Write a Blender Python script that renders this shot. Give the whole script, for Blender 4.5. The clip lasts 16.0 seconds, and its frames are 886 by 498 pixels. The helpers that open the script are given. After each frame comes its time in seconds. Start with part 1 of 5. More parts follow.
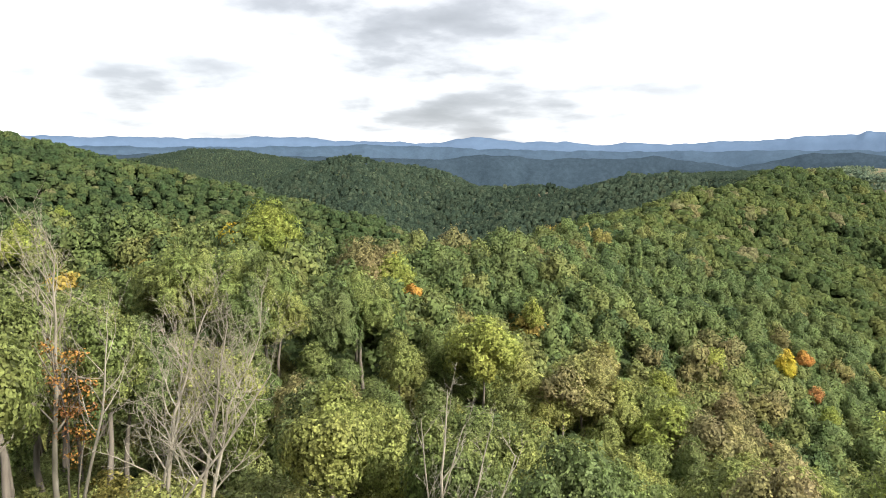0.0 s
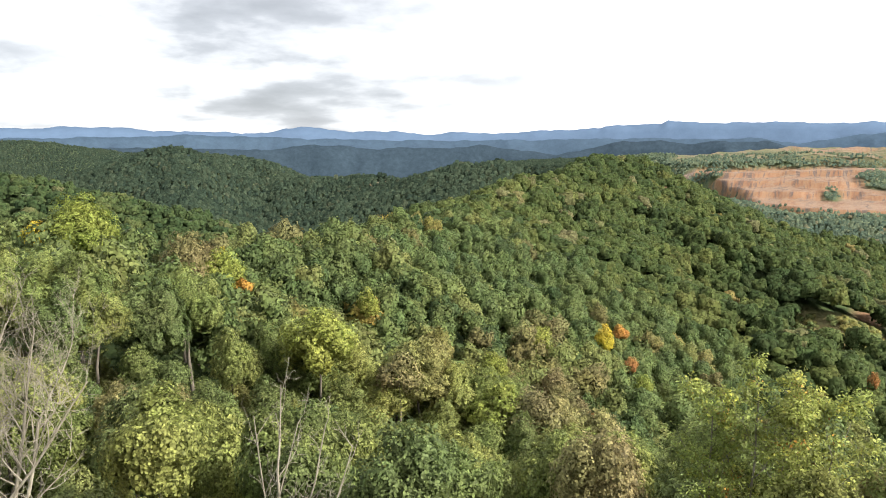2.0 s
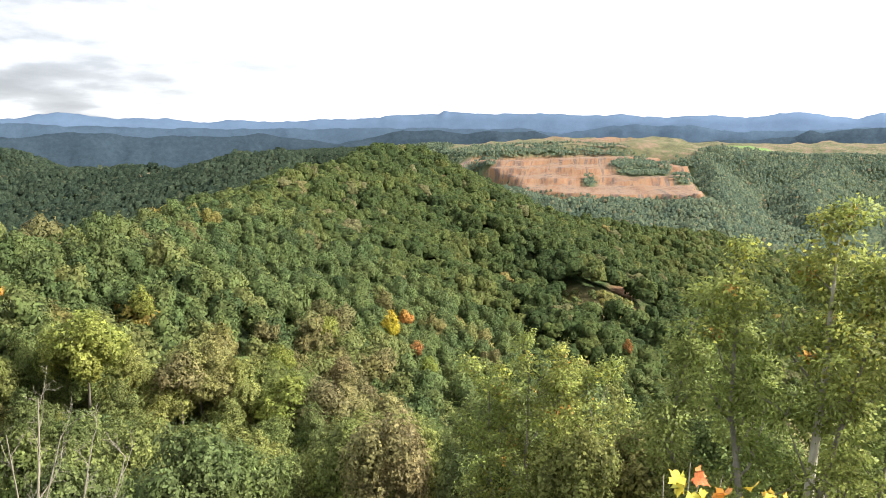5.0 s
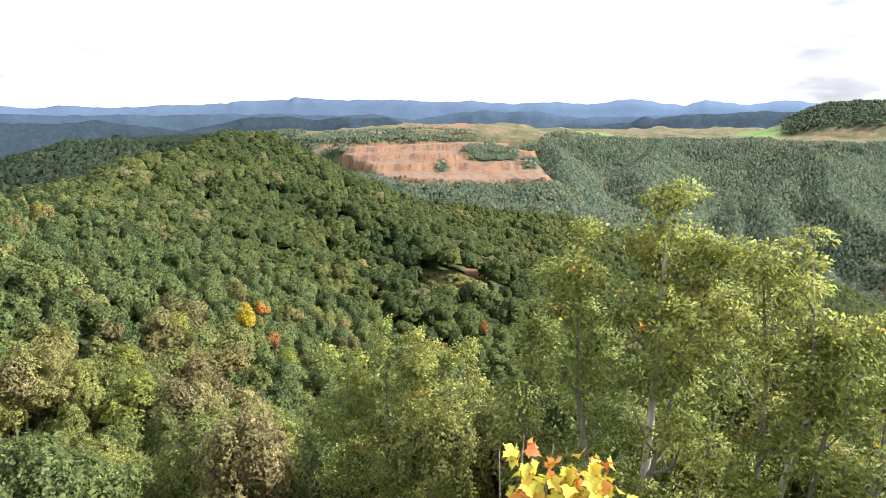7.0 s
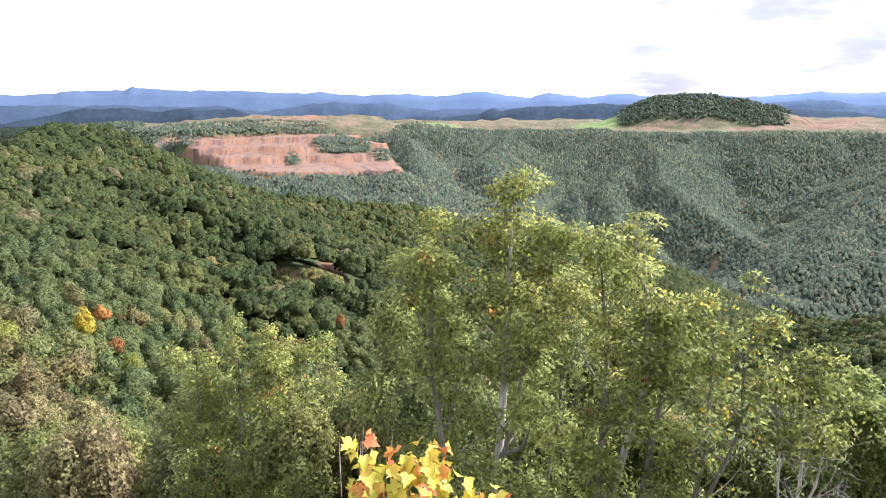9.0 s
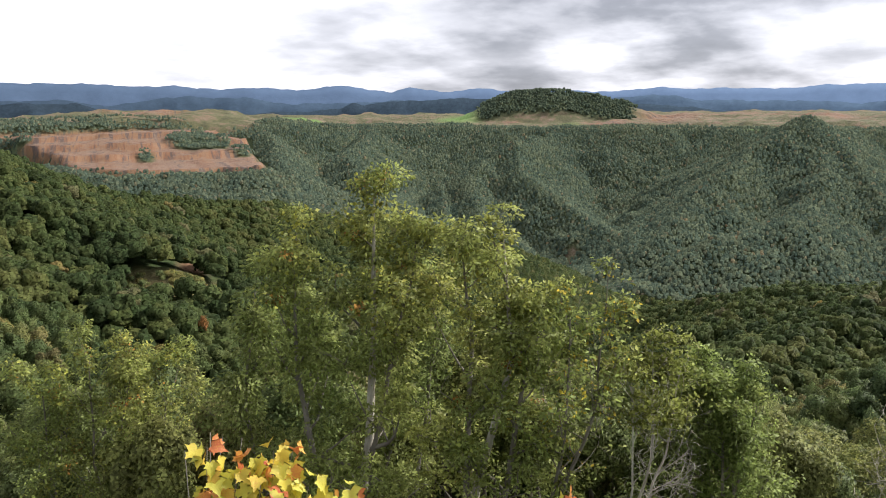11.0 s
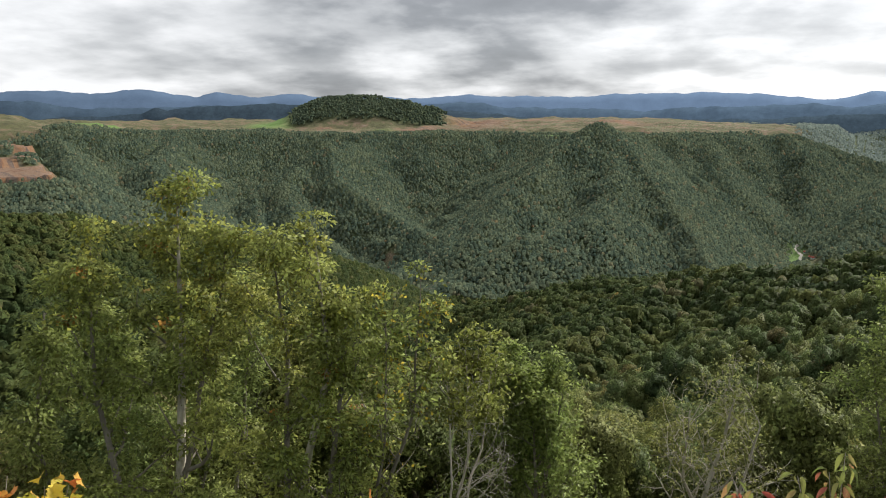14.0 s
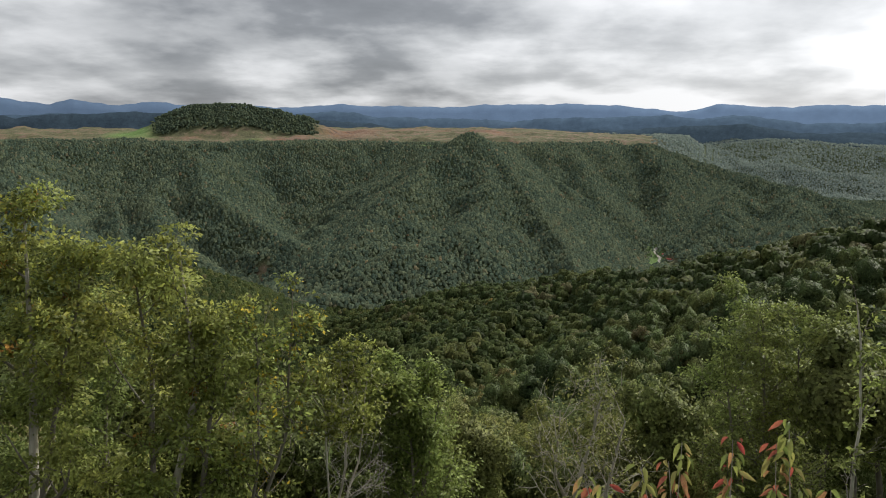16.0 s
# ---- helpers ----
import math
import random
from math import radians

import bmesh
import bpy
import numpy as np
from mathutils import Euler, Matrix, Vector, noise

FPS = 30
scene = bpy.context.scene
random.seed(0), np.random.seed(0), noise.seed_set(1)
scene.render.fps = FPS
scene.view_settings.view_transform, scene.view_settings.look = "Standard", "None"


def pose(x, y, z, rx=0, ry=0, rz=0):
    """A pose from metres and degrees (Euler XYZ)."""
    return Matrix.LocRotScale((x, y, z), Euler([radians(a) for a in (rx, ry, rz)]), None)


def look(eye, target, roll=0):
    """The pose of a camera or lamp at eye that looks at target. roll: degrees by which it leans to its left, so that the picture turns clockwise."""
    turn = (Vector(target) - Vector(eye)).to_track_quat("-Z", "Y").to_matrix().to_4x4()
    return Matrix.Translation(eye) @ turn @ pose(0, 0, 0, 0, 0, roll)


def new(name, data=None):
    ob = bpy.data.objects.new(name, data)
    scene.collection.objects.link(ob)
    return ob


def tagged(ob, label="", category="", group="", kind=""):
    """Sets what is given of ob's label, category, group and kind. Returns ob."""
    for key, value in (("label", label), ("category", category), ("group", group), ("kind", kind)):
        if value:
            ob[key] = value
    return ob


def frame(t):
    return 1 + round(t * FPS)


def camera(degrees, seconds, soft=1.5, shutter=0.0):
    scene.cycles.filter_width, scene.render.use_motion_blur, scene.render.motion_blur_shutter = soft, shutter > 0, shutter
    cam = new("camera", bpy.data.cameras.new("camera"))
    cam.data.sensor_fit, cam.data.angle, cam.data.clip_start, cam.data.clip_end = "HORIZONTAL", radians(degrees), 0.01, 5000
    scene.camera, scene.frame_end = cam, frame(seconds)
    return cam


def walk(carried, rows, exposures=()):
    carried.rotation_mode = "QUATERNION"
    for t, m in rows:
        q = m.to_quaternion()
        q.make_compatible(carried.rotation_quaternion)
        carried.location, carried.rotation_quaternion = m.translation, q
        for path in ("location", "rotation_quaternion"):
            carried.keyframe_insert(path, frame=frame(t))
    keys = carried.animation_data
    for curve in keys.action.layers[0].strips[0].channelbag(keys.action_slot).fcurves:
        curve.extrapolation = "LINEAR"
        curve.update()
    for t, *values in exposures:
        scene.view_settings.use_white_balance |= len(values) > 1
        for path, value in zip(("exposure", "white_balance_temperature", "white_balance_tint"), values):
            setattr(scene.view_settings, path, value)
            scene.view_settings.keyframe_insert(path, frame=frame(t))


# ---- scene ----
# A turn on the spot, the camera held at arm's length in front of the body.
cam = camera(59.86, 16.0, soft=0.95)
EYE, ARM = 1.6, 0.45
ROWS = [  # seconds, yaw, pitch, roll
    (0.0, 0.04, -6.58, -0.34), (0.5, -2.79, -6.87, -0.31), (1.0, -6.01, -6.98, -0.19), (1.5, -9.42, -7.11, 0.06),
    (2.0, -12.45, -7.31, 0.13), (2.5, -15.09, -7.53, 0.05), (3.0, -17.64, -7.79, 0.09), (3.5, -20.34, -7.95, 0.03),
    (4.0, -22.98, -7.99, -0.06), (6.5, -36.65, -8.78, 0.1), (7.0, -39.27, -9.12, 0.1), (7.5, -42.11, -9.31, 0.0),
    (8.0, -44.53, -9.31, 0.09), (8.5, -47.54, -9.45, 0.23), (9.0, -50.18, -9.73, 0.14), (9.5, -52.67, -10.05, 0.33),
    (12.0, -65.02, -10.07, -0.15), (12.5, -67.26, -10.09, -0.24), (13.0, -69.56, -9.89, -0.14), (13.5, -71.8, -9.78, -0.02),
    (14.0, -73.9, -9.75, -0.02), (14.5, -75.92, -9.5, 0.09), (15.0, -78.16, -9.3, -0.01), (15.5, -80.59, -9.04, -0.08),
    (16.0, -83.22, -9.02, -0.24),
]
EXPOSURES = [(0.0, 1.04, 6500, 10), (4.0, 1.1, 6500, 10), (6.5, 1.2, 6420, 12), (8.0, 1.22, 6120, 19), (9.0, 1.27, 5840, 26), (9.7, 1.25, 5790, 27),
             (11.8, -0.05, 6500, 10), (12.5, -0.03, 6500, 10), (14.5, 0.05, 6480, 10), (16.0, -0.3, 6450, 10)]
walk(cam, [(t, pose(-ARM * math.sin(radians(yaw)), ARM * math.cos(radians(yaw)), EYE, 90 + pitch, roll, yaw))
           for t, yaw, pitch, roll in ROWS], EXPOSURES)

# ---- sky and sun: broken overcast, the sun through thin cloud behind and to the right ----
SUN_AZ, SUN_EL = 126.0, 37.0      # degrees clockwise from the first view, degrees up
SUN_DIR = Vector((math.sin(radians(SUN_AZ)) * math.cos(radians(SUN_EL)), math.cos(radians(SUN_AZ)) * math.cos(radians(SUN_EL)),
                  math.sin(radians(SUN_EL))))


def sky_world():
    w = bpy.data.worlds.new("overcast_sky")
    w.use_nodes = True
    nt = w.node_tree
    nt.nodes.clear()
    N, Lk = nt.nodes.new, nt.links.new
    out, bg = N("ShaderNodeOutputWorld"), N("ShaderNodeBackground")
    sky = N("ShaderNodeTexSky")
    sky.sky_type, sky.sun_disc = "NISHITA", False
    sky.sun_elevation, sky.sun_rotation = radians(SUN_EL), radians(SUN_AZ)
    dim = N("ShaderNodeVectorMath"); dim.operation = "SCALE"; dim.inputs["Scale"].default_value = 0.1
    Lk(sky.outputs["Color"], dim.inputs[0])
    co = N("ShaderNodeTexCoord")
    sep = N("ShaderNodeSeparateXYZ")
    Lk(co.outputs["Generated"], sep.inputs[0])

    def m(op, a, b=None, clamp=False):
        n = N("ShaderNodeMath"); n.operation, n.use_clamp = op, clamp
        for i, v in enumerate((a, b)):
            if v is None:
                continue
            if isinstance(v, (int, float)):
                n.inputs[i].default_value = v
            else:
                Lk(v, n.inputs[i])
        return n.outputs[0]
    up = m("MAXIMUM", sep.outputs["Z"], 0.0)
    den = m("ADD", up, 0.2)
    comb = N("ShaderNodeCombineXYZ")
    Lk(m("DIVIDE", sep.outputs["X"], den), comb.inputs[0])
    Lk(m("DIVIDE", sep.outputs["Y"], den), comb.inputs[1])

    def cloud(scale, detail, rough, lo, hi, shift, warp=0.6):
        mp = N("ShaderNodeMapping"); mp.inputs["Location"].default_value = shift
        Lk(comb.outputs[0], mp.inputs[0])
        n = N("ShaderNodeTexNoise")
        n.inputs["Scale"].default_value, n.inputs["Detail"].default_value = scale, detail
        n.inputs["Roughness"].default_value, n.inputs["Distortion"].default_value = rough, warp
        Lk(mp.outputs[0], n.inputs["Vector"])
        r = N("ShaderNodeMapRange"); r.interpolation_type = "SMOOTHSTEP"
        r.inputs["From Min"].default_value, r.inputs["From Max"].default_value = lo, hi
        Lk(n.outputs[0], r.inputs[0])
        return r.outputs[0]
    big, small = cloud(0.75, 9, 0.5, 0.36, 0.66, CLOUD_A, 0.0), cloud(2.2, 10, 0.52, 0.3, 0.72, CLOUD_B, 0.0)
    thick = m("MULTIPLY_ADD", big, 0.7)
    thick.node.inputs[2].default_value = 0.0
    thick = m("ADD", thick, m("MULTIPLY", small, 0.38))
    # heavier banks to the left and right of the gap of thin cloud ahead
    for az, el, width, amount in ((-6.0, 0.0, 9.0, 0.2), (-8.0, 12.0, 40.0, 0.28), (38.0, 0.0, 22.0, -0.6), (74.0, 8.0, 14.0, 0.4), (106.0, 9.0, 20.0, -0.45)):
        dd = N("ShaderNodeVectorMath"); dd.operation = "DOT_PRODUCT"
        dd.inputs[1].default_value = (math.sin(radians(az)) * math.cos(radians(el)), math.cos(radians(az)) * math.cos(radians(el)), math.sin(radians(el)))
        Lk(co.outputs["Generated"], dd.inputs[0])
        bank = m("POWER", m("MAXIMUM", dd.outputs["Value"], 0.0), width)
        thick = m("ADD", thick, m("MULTIPLY", bank, m("MULTIPLY", small, amount) if amount > 0 else amount))
    # the cloud sheet: bright where thin, grey where thick, brighter towards the sun
    dot = N("ShaderNodeVectorMath"); dot.operation = "DOT_PRODUCT"; dot.inputs[1].default_value = SUN_DIR
    Lk(co.outputs["Generated"], dot.inputs[0])
    glow = m("POWER", m("MAXIMUM", dot.outputs["Value"], 0.0), 5.0)
    ramp = N("ShaderNodeValToRGB")
    e = ramp.color_ramp.elements
    e[0].position, e[0].color = 0.0, (1.0, 1.01, 1.03, 1)
    e[1].position, e[1].color = 1.0, (0.22, 0.232, 0.25, 1)
    e.new(0.667).color = (0.34, 0.355, 0.38, 1)
    mid = e.new(0.3); mid.color = (0.66, 0.675, 0.695, 1)
    Lk(m("MULTIPLY", thick, 0.667), ramp.inputs[0])
    bright = N("ShaderNodeVectorMath"); bright.operation = "SCALE"
    Lk(ramp.outputs[0], bright.inputs[0])
    Lk(m("MULTIPLY_ADD", glow, 0.9), bright.inputs["Scale"])
    bright.inputs["Scale"].links[0].from_node.inputs[2].default_value = SKY_LEVEL
    mix = N("ShaderNodeMix"); mix.data_type = "RGBA"; mix.inputs["Factor"].default_value = 0.93
    Lk(dim.outputs[0], mix.inputs[6]); Lk(bright.outputs[0], mix.inputs[7])
    Lk(mix.outputs[2], bg.inputs["Color"])
    bg.inputs["Strength"].default_value = 1.0
    Lk(bg.outputs[0], out.inputs[0])
    scene.world = w


CLOUD_A, CLOUD_B, SKY_LEVEL = (1.7, 0.4, 0.0), (4.2, 1.3, 0.0), 1.0
sky_world()
sun = new("sun", bpy.data.lights.new("sun", "SUN"))
sun.data.energy, sun.data.angle, sun.data.color = 5.0, radians(9), (1.0, 0.95, 0.86)
sun.matrix_world = look(SUN_DIR * 500, (0, 0, 0))

# ---- materials ----
def material(name):
    mt = bpy.data.materials.new(name)
    mt.use_nodes = True
    mt.node_tree.nodes.clear()
    N, Lk = mt.node_tree.nodes.new, mt.node_tree.links.new
    out = N("ShaderNodeOutputMaterial")
    return mt, N, Lk, out


def ramp_node(N, stops):
    r = N("ShaderNodeValToRGB")
    e = r.color_ramp.elements
    e[0].position, e[0].color = stops[0][0], (*stops[0][1], 1)
    e[1].position, e[1].color = stops[-1][0], (*stops[-1][1], 1)
    for p, c in stops[1:-1]:
        e.new(p).color = (*c, 1)
    return r


def noise_node(N, Lk, scale, detail=4, rough=0.55, vector=None):
    n = N("ShaderNodeTexNoise")
    n.inputs["Scale"].default_value, n.inputs["Detail"].default_value, n.inputs["Roughness"].default_value = scale, detail, rough
    if vector is not None:
        Lk(vector, n.inputs["Vector"])
    return n


def foliage(name, stops, source, spread=0.35, translucent=0.3, gloss=0.2, cell=5.0, open_=0.56, ruffle=0.9, speck=0.35):
    """Leaves. source: 'object' takes a tree's hue from its Random, 'tree' from the face attribute of that name.
    cell: leaves to the metre; open_: how far each leaf fills its place in the spray (0: the spray is whole); ruffle: how unevenly the leaves turn; speck: how their tone varies."""
    mt, N, Lk, out = material(name)
    if source == "object":
        hue = N("ShaderNodeObjectInfo").outputs["Random"]
    else:
        a = N("ShaderNodeAttribute"); a.attribute_name = source
        hue = a.outputs["Fac"]
    geo = N("ShaderNodeNewGeometry")
    r = ramp_node(N, stops)
    Lk(hue, r.inputs[0])
    # each leaf spray a little lighter or darker, and patches of yellowing
    val = N("ShaderNodeMapRange")
    val.inputs["To Min"].default_value, val.inputs["To Max"].default_value = 1 - spread, 1 + spread
    Lk(geo.outputs["Random Per Island"], val.inputs[0])
    n = noise_node(N, Lk, 0.22, 3, 0.6, geo.outputs["Position"])
    hsv = N("ShaderNodeHueSaturation")
    h = N("ShaderNodeMapRange")
    h.inputs["From Min"].default_value, h.inputs["From Max"].default_value = 0.3, 0.7
    h.inputs["To Min"].default_value, h.inputs["To Max"].default_value = 0.52, 0.48
    Lk(n.outputs[0], h.inputs[0]); Lk(h.outputs[0], hsv.inputs["Hue"])
    # the single leaves: each lighter or darker, and turned its own way
    vor = N("ShaderNodeTexVoronoi"); vor.inputs["Scale"].default_value = cell
    Lk(geo.outputs["Position"], vor.inputs["Vector"])
    sep = N("ShaderNodeSeparateColor"); Lk(vor.outputs["Color"], sep.inputs[0])
    fr = N("ShaderNodeMapRange")
    fr.inputs["To Min"].default_value, fr.inputs["To Max"].default_value = 1 - speck, 1 + speck
    Lk(sep.outputs[0], fr.inputs[0])
    mul = N("ShaderNodeMath"); mul.operation = "MULTIPLY"
    Lk(fr.outputs[0], mul.inputs[0]); Lk(val.outputs[0], mul.inputs[1])
    Lk(mul.outputs[0], hsv.inputs["Value"]); Lk(r.outputs[0], hsv.inputs["Color"])
    cen = N("ShaderNodeVectorMath"); cen.operation = "SUBTRACT"; cen.inputs[1].default_value = (0.5, 0.5, 0.42)
    Lk(vor.outputs["Color"], cen.inputs[0])
    turn = N("ShaderNodeVectorMath"); turn.operation = "MULTIPLY_ADD"; turn.inputs[1].default_value = (ruffle, ruffle, ruffle)
    Lk(cen.outputs[0], turn.inputs[0]); Lk(geo.outputs["Normal"], turn.inputs[2])
    nrm = N("ShaderNodeVectorMath"); nrm.operation = "NORMALIZE"; Lk(turn.outputs[0], nrm.inputs[0])
    p = N("ShaderNodeBsdfPrincipled")
    p.inputs["Roughness"].default_value, p.inputs["Specular IOR Level"].default_value = 0.55, gloss
    Lk(hsv.outputs[0], p.inputs["Base Color"]); Lk(nrm.outputs[0], p.inputs["Normal"])
    t = N("ShaderNodeBsdfTranslucent")
    Lk(hsv.outputs[0], t.inputs["Color"])
    mix = N("ShaderNodeMixShader"); mix.inputs[0].default_value = translucent
    Lk(p.outputs[0], mix.inputs[1]); Lk(t.outputs[0], mix.inputs[2])
    last = mix.outputs[0]
    if open_:
        gap = N("ShaderNodeMath"); gap.operation = "GREATER_THAN"; gap.inputs[1].default_value = open_
        Lk(vor.outputs["Distance"], gap.inputs[0])
        cut = N("ShaderNodeMixShader")
        Lk(gap.outputs[0], cut.inputs[0]); Lk(last, cut.inputs[1]); Lk(N("ShaderNodeBsdfTransparent").outputs[0], cut.inputs[2])
        last = cut.outputs[0]
    Lk(last, out.inputs[0])
    return mt


def surface(name, stops, scale, rough=0.85, bump=0.3, bump_scale=None, stretch=(1, 1, 1), spec=0.3):
    mt, N, Lk, out = material(name)
    co = N("ShaderNodeTexCoord")
    mp = N("ShaderNodeMapping"); mp.inputs["Scale"].default_value = stretch
    Lk(co.outputs["Object"], mp.inputs[0])
    a = noise_node(N, Lk, scale, 6, 0.62, mp.outputs[0])
    b = noise_node(N, Lk, scale * 0.13, 3, 0.5, mp.outputs[0])
    mixv = N("ShaderNodeMath"); mixv.operation = "MULTIPLY_ADD"; mixv.inputs[1].default_value = 0.6
    Lk(a.outputs[0], mixv.inputs[0])
    bb = N("ShaderNodeMath"); bb.operation = "MULTIPLY"; bb.inputs[1].default_value = 0.4
    Lk(b.outputs[0], bb.inputs[0]); Lk(bb.outputs[0], mixv.inputs[2])
    r = ramp_node(N, stops)
    Lk(mixv.outputs[0], r.inputs[0])
    p = N("ShaderNodeBsdfPrincipled")
    p.inputs["Roughness"].default_value, p.inputs["Specular IOR Level"].default_value = rough, spec
    Lk(r.outputs[0], p.inputs["Base Color"])
    if bump:
        n = noise_node(N, Lk, bump_scale or scale * 2, 5, 0.65, mp.outputs[0])
        bm = N("ShaderNodeBump"); bm.inputs["Strength"].default_value = bump
        bm.inputs["Distance"].default_value = 0.6 / (bump_scale or scale * 2)
        Lk(n.outputs[0], bm.inputs["Height"]); Lk(bm.outputs[0], p.inputs["Normal"])
    Lk(p.outputs[0], out.inputs[0])
    return mt


GREENS = [(0.0, (0.069, 0.092, 0.038)), (0.25, (0.096, 0.120, 0.045)), (0.55, (0.128, 0.148, 0.052)), (0.72, (0.164, 0.170, 0.057)),
          (0.85, (0.169, 0.142, 0.062)), (0.93, (0.229, 0.190, 0.055)), (1.0, (0.338, 0.220, 0.050))]
# far greens with distance haze mixed in as extra blue
FAR_HAZE_GREENS = [(0.0, (0.050, 0.074, 0.055)), (0.4, (0.074, 0.099, 0.068)), (0.75, (0.106, 0.127, 0.078)), (0.9, (0.130, 0.124, 0.076)),
              (1.0, (0.17, 0.13, 0.072))]
# cloud shade and haze over the left hills, put into the greens
SHADED_GREENS = [(0.0, (0.019, 0.029, 0.021)), (0.4, (0.026, 0.038, 0.025)), (0.75, (0.034, 0.046, 0.029)), (1.0, (0.043, 0.048, 0.030))]
M_LEAF = foliage("broad_leaves", [(0.0, (0.11, 0.14, 0.05)), (0.3, (0.132, 0.163, 0.05)), (0.65, (0.168, 0.19, 0.056)), (0.9, (0.22, 0.23, 0.066)), (1.0, (0.21, 0.185, 0.08))], "object", 0.32, 0.4, 0.14, 10.0, 0.56, 0.9, 0.5)
M_SHRUB = foliage("shrub_leaves", [(q, tuple(1.5 * v for v in c)) for q, c in GREENS[:4]] + GREENS[5:], "tree", 0.32, 0.45, 0.14, 10.0, 0.56, 0.9, 0.5)
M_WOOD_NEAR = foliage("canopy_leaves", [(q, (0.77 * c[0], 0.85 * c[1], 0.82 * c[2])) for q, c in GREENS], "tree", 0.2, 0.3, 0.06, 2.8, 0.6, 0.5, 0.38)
# ridge greens scaled down, in part to stand for cloud shadow
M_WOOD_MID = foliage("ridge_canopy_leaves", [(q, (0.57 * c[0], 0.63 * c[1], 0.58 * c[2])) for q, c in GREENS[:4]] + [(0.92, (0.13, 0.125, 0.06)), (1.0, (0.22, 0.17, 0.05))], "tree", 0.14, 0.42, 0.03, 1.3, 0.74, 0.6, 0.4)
M_WOOD_FAR = foliage("far_canopy_leaves", FAR_HAZE_GREENS, "tree", 0.18, 0.2, 0.0, 0.42, 0.0, 0.25, 0.3)
# spur greens scaled well down, as if a cloud shadow lay there
M_WOOD_SPUR = foliage("shaded_spur_canopy_leaves", [(q, (0.36 * c[0], 0.43 * c[1], 0.45 * c[2])) for q, c in GREENS[:4]] + [(1.0, (0.09, 0.09, 0.042))], "tree", 0.08, 0.12, 0.02, 1.0, 0.74, 0.5, 0.3)
# pale bluish leaves: distance haze is part of this colour
M_WOOD_HAZE = foliage("haze_painted_canopy_leaves", [(0.0, (0.15, 0.19, 0.175)), (0.6, (0.19, 0.235, 0.205)), (1.0, (0.22, 0.245, 0.205))], "tree", 0.2, 0.3, 0.0, 0.35, 0.0, 0.25)
M_WOOD_SHADED = foliage("cloud_shaded_canopy_leaves", SHADED_GREENS, "tree", 0.22, 0.1, 0.0, 0.45, 0.0, 0.3)
M_WOOD_KNOLL = foliage("knoll_canopy_leaves", [(0.0, (0.06, 0.083, 0.058)), (0.7, (0.088, 0.112, 0.07)), (1.0, (0.115, 0.13, 0.08))], "tree", 0.3, 0.12, 0.0, 0.42, 0.0, 0.4)
M_TIPS = foliage("yellow_green_tip_leaves", [(0.0, (0.34, 0.36, 0.075)), (1.0, (0.44, 0.42, 0.09))], "object", 0.4, 0.45, 0.2, 6.0, 0.0)
M_YELLOW = foliage("yellow_leaves", [(0.0, (0.36, 0.28, 0.035)), (1.0, (0.50, 0.40, 0.05))], "object", 0.3, 0.35, 0.1, 5.0, 0.54)
M_LIME = foliage("lime_leaves", [(0.0, (0.17, 0.21, 0.045)), (1.0, (0.24, 0.26, 0.06))], "object", 0.35, 0.35, 0.1, 6.0, 0.54)
M_RUST = foliage("rust_leaves", [(0.0, (0.28, 0.11, 0.05)), (1.0, (0.34, 0.16, 0.06))], "object", 0.35, 0.3, 0.1, 5.0, 0.54)
M_ORANGE = foliage("orange_leaves", [(0.0, (0.38, 0.19, 0.05)), (1.0, (0.46, 0.27, 0.06))], "object", 0.35, 0.3, 0.1, 6.0, 0.0)
M_BROWN = foliage("browning_leaves", [(0.0, (0.15, 0.138, 0.062)), (1.0, (0.20, 0.172, 0.076))], "object", 0.35, 0.3, 0.1, 5.0, 0.5)
M_OAK = foliage("glossy_green_leaves", [(0.0, (0.26, 0.31, 0.085)), (1.0, (0.31, 0.35, 0.095))], "object", 0.4, 0.5, 0.25, 6.0, 0.0, 0.35, 0.25)
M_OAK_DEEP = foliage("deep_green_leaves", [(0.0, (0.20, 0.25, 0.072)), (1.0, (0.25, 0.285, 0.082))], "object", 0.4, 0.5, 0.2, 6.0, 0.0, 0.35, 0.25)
M_BARK = surface("grey_bark", [(0.30, (0.13, 0.11, 0.085)), (0.46, (0.36, 0.33, 0.265)), (0.64, (0.70, 0.66, 0.56))], 5.0, 0.9, 0.5, 14, (1, 1, 0.25))
M_DEAD = surface("weathered_dead_wood", [(0.3, (0.13, 0.11, 0.08)), (0.55, (0.27, 0.24, 0.185)), (0.75, (0.44, 0.41, 0.33))], 4.0, 0.9, 0.4, 12, (1, 1, 0.2))
M_PALE = surface("bleached_branch_wood", [(0.3, (0.2, 0.175, 0.14)), (0.5, (0.42, 0.385, 0.32)), (0.75, (0.68, 0.64, 0.56))], 4.0, 0.9, 0.4, 12, (1, 1, 0.3))
M_LIMB = surface("grey_limb_bark", [(0.3, (0.09, 0.078, 0.06)), (0.52, (0.20, 0.18, 0.145)), (0.75, (0.46, 0.43, 0.36))], 3.0, 0.9, 0.4, 14, (1, 1, 0.4))
M_TRUNK = surface("grey_brown_trunk_bark", [(0.3, (0.075, 0.062, 0.05)), (0.55, (0.14, 0.12, 0.095)), (0.75, (0.22, 0.195, 0.16))], 5.0, 0.9, 0.5, 14, (1, 1, 0.25))

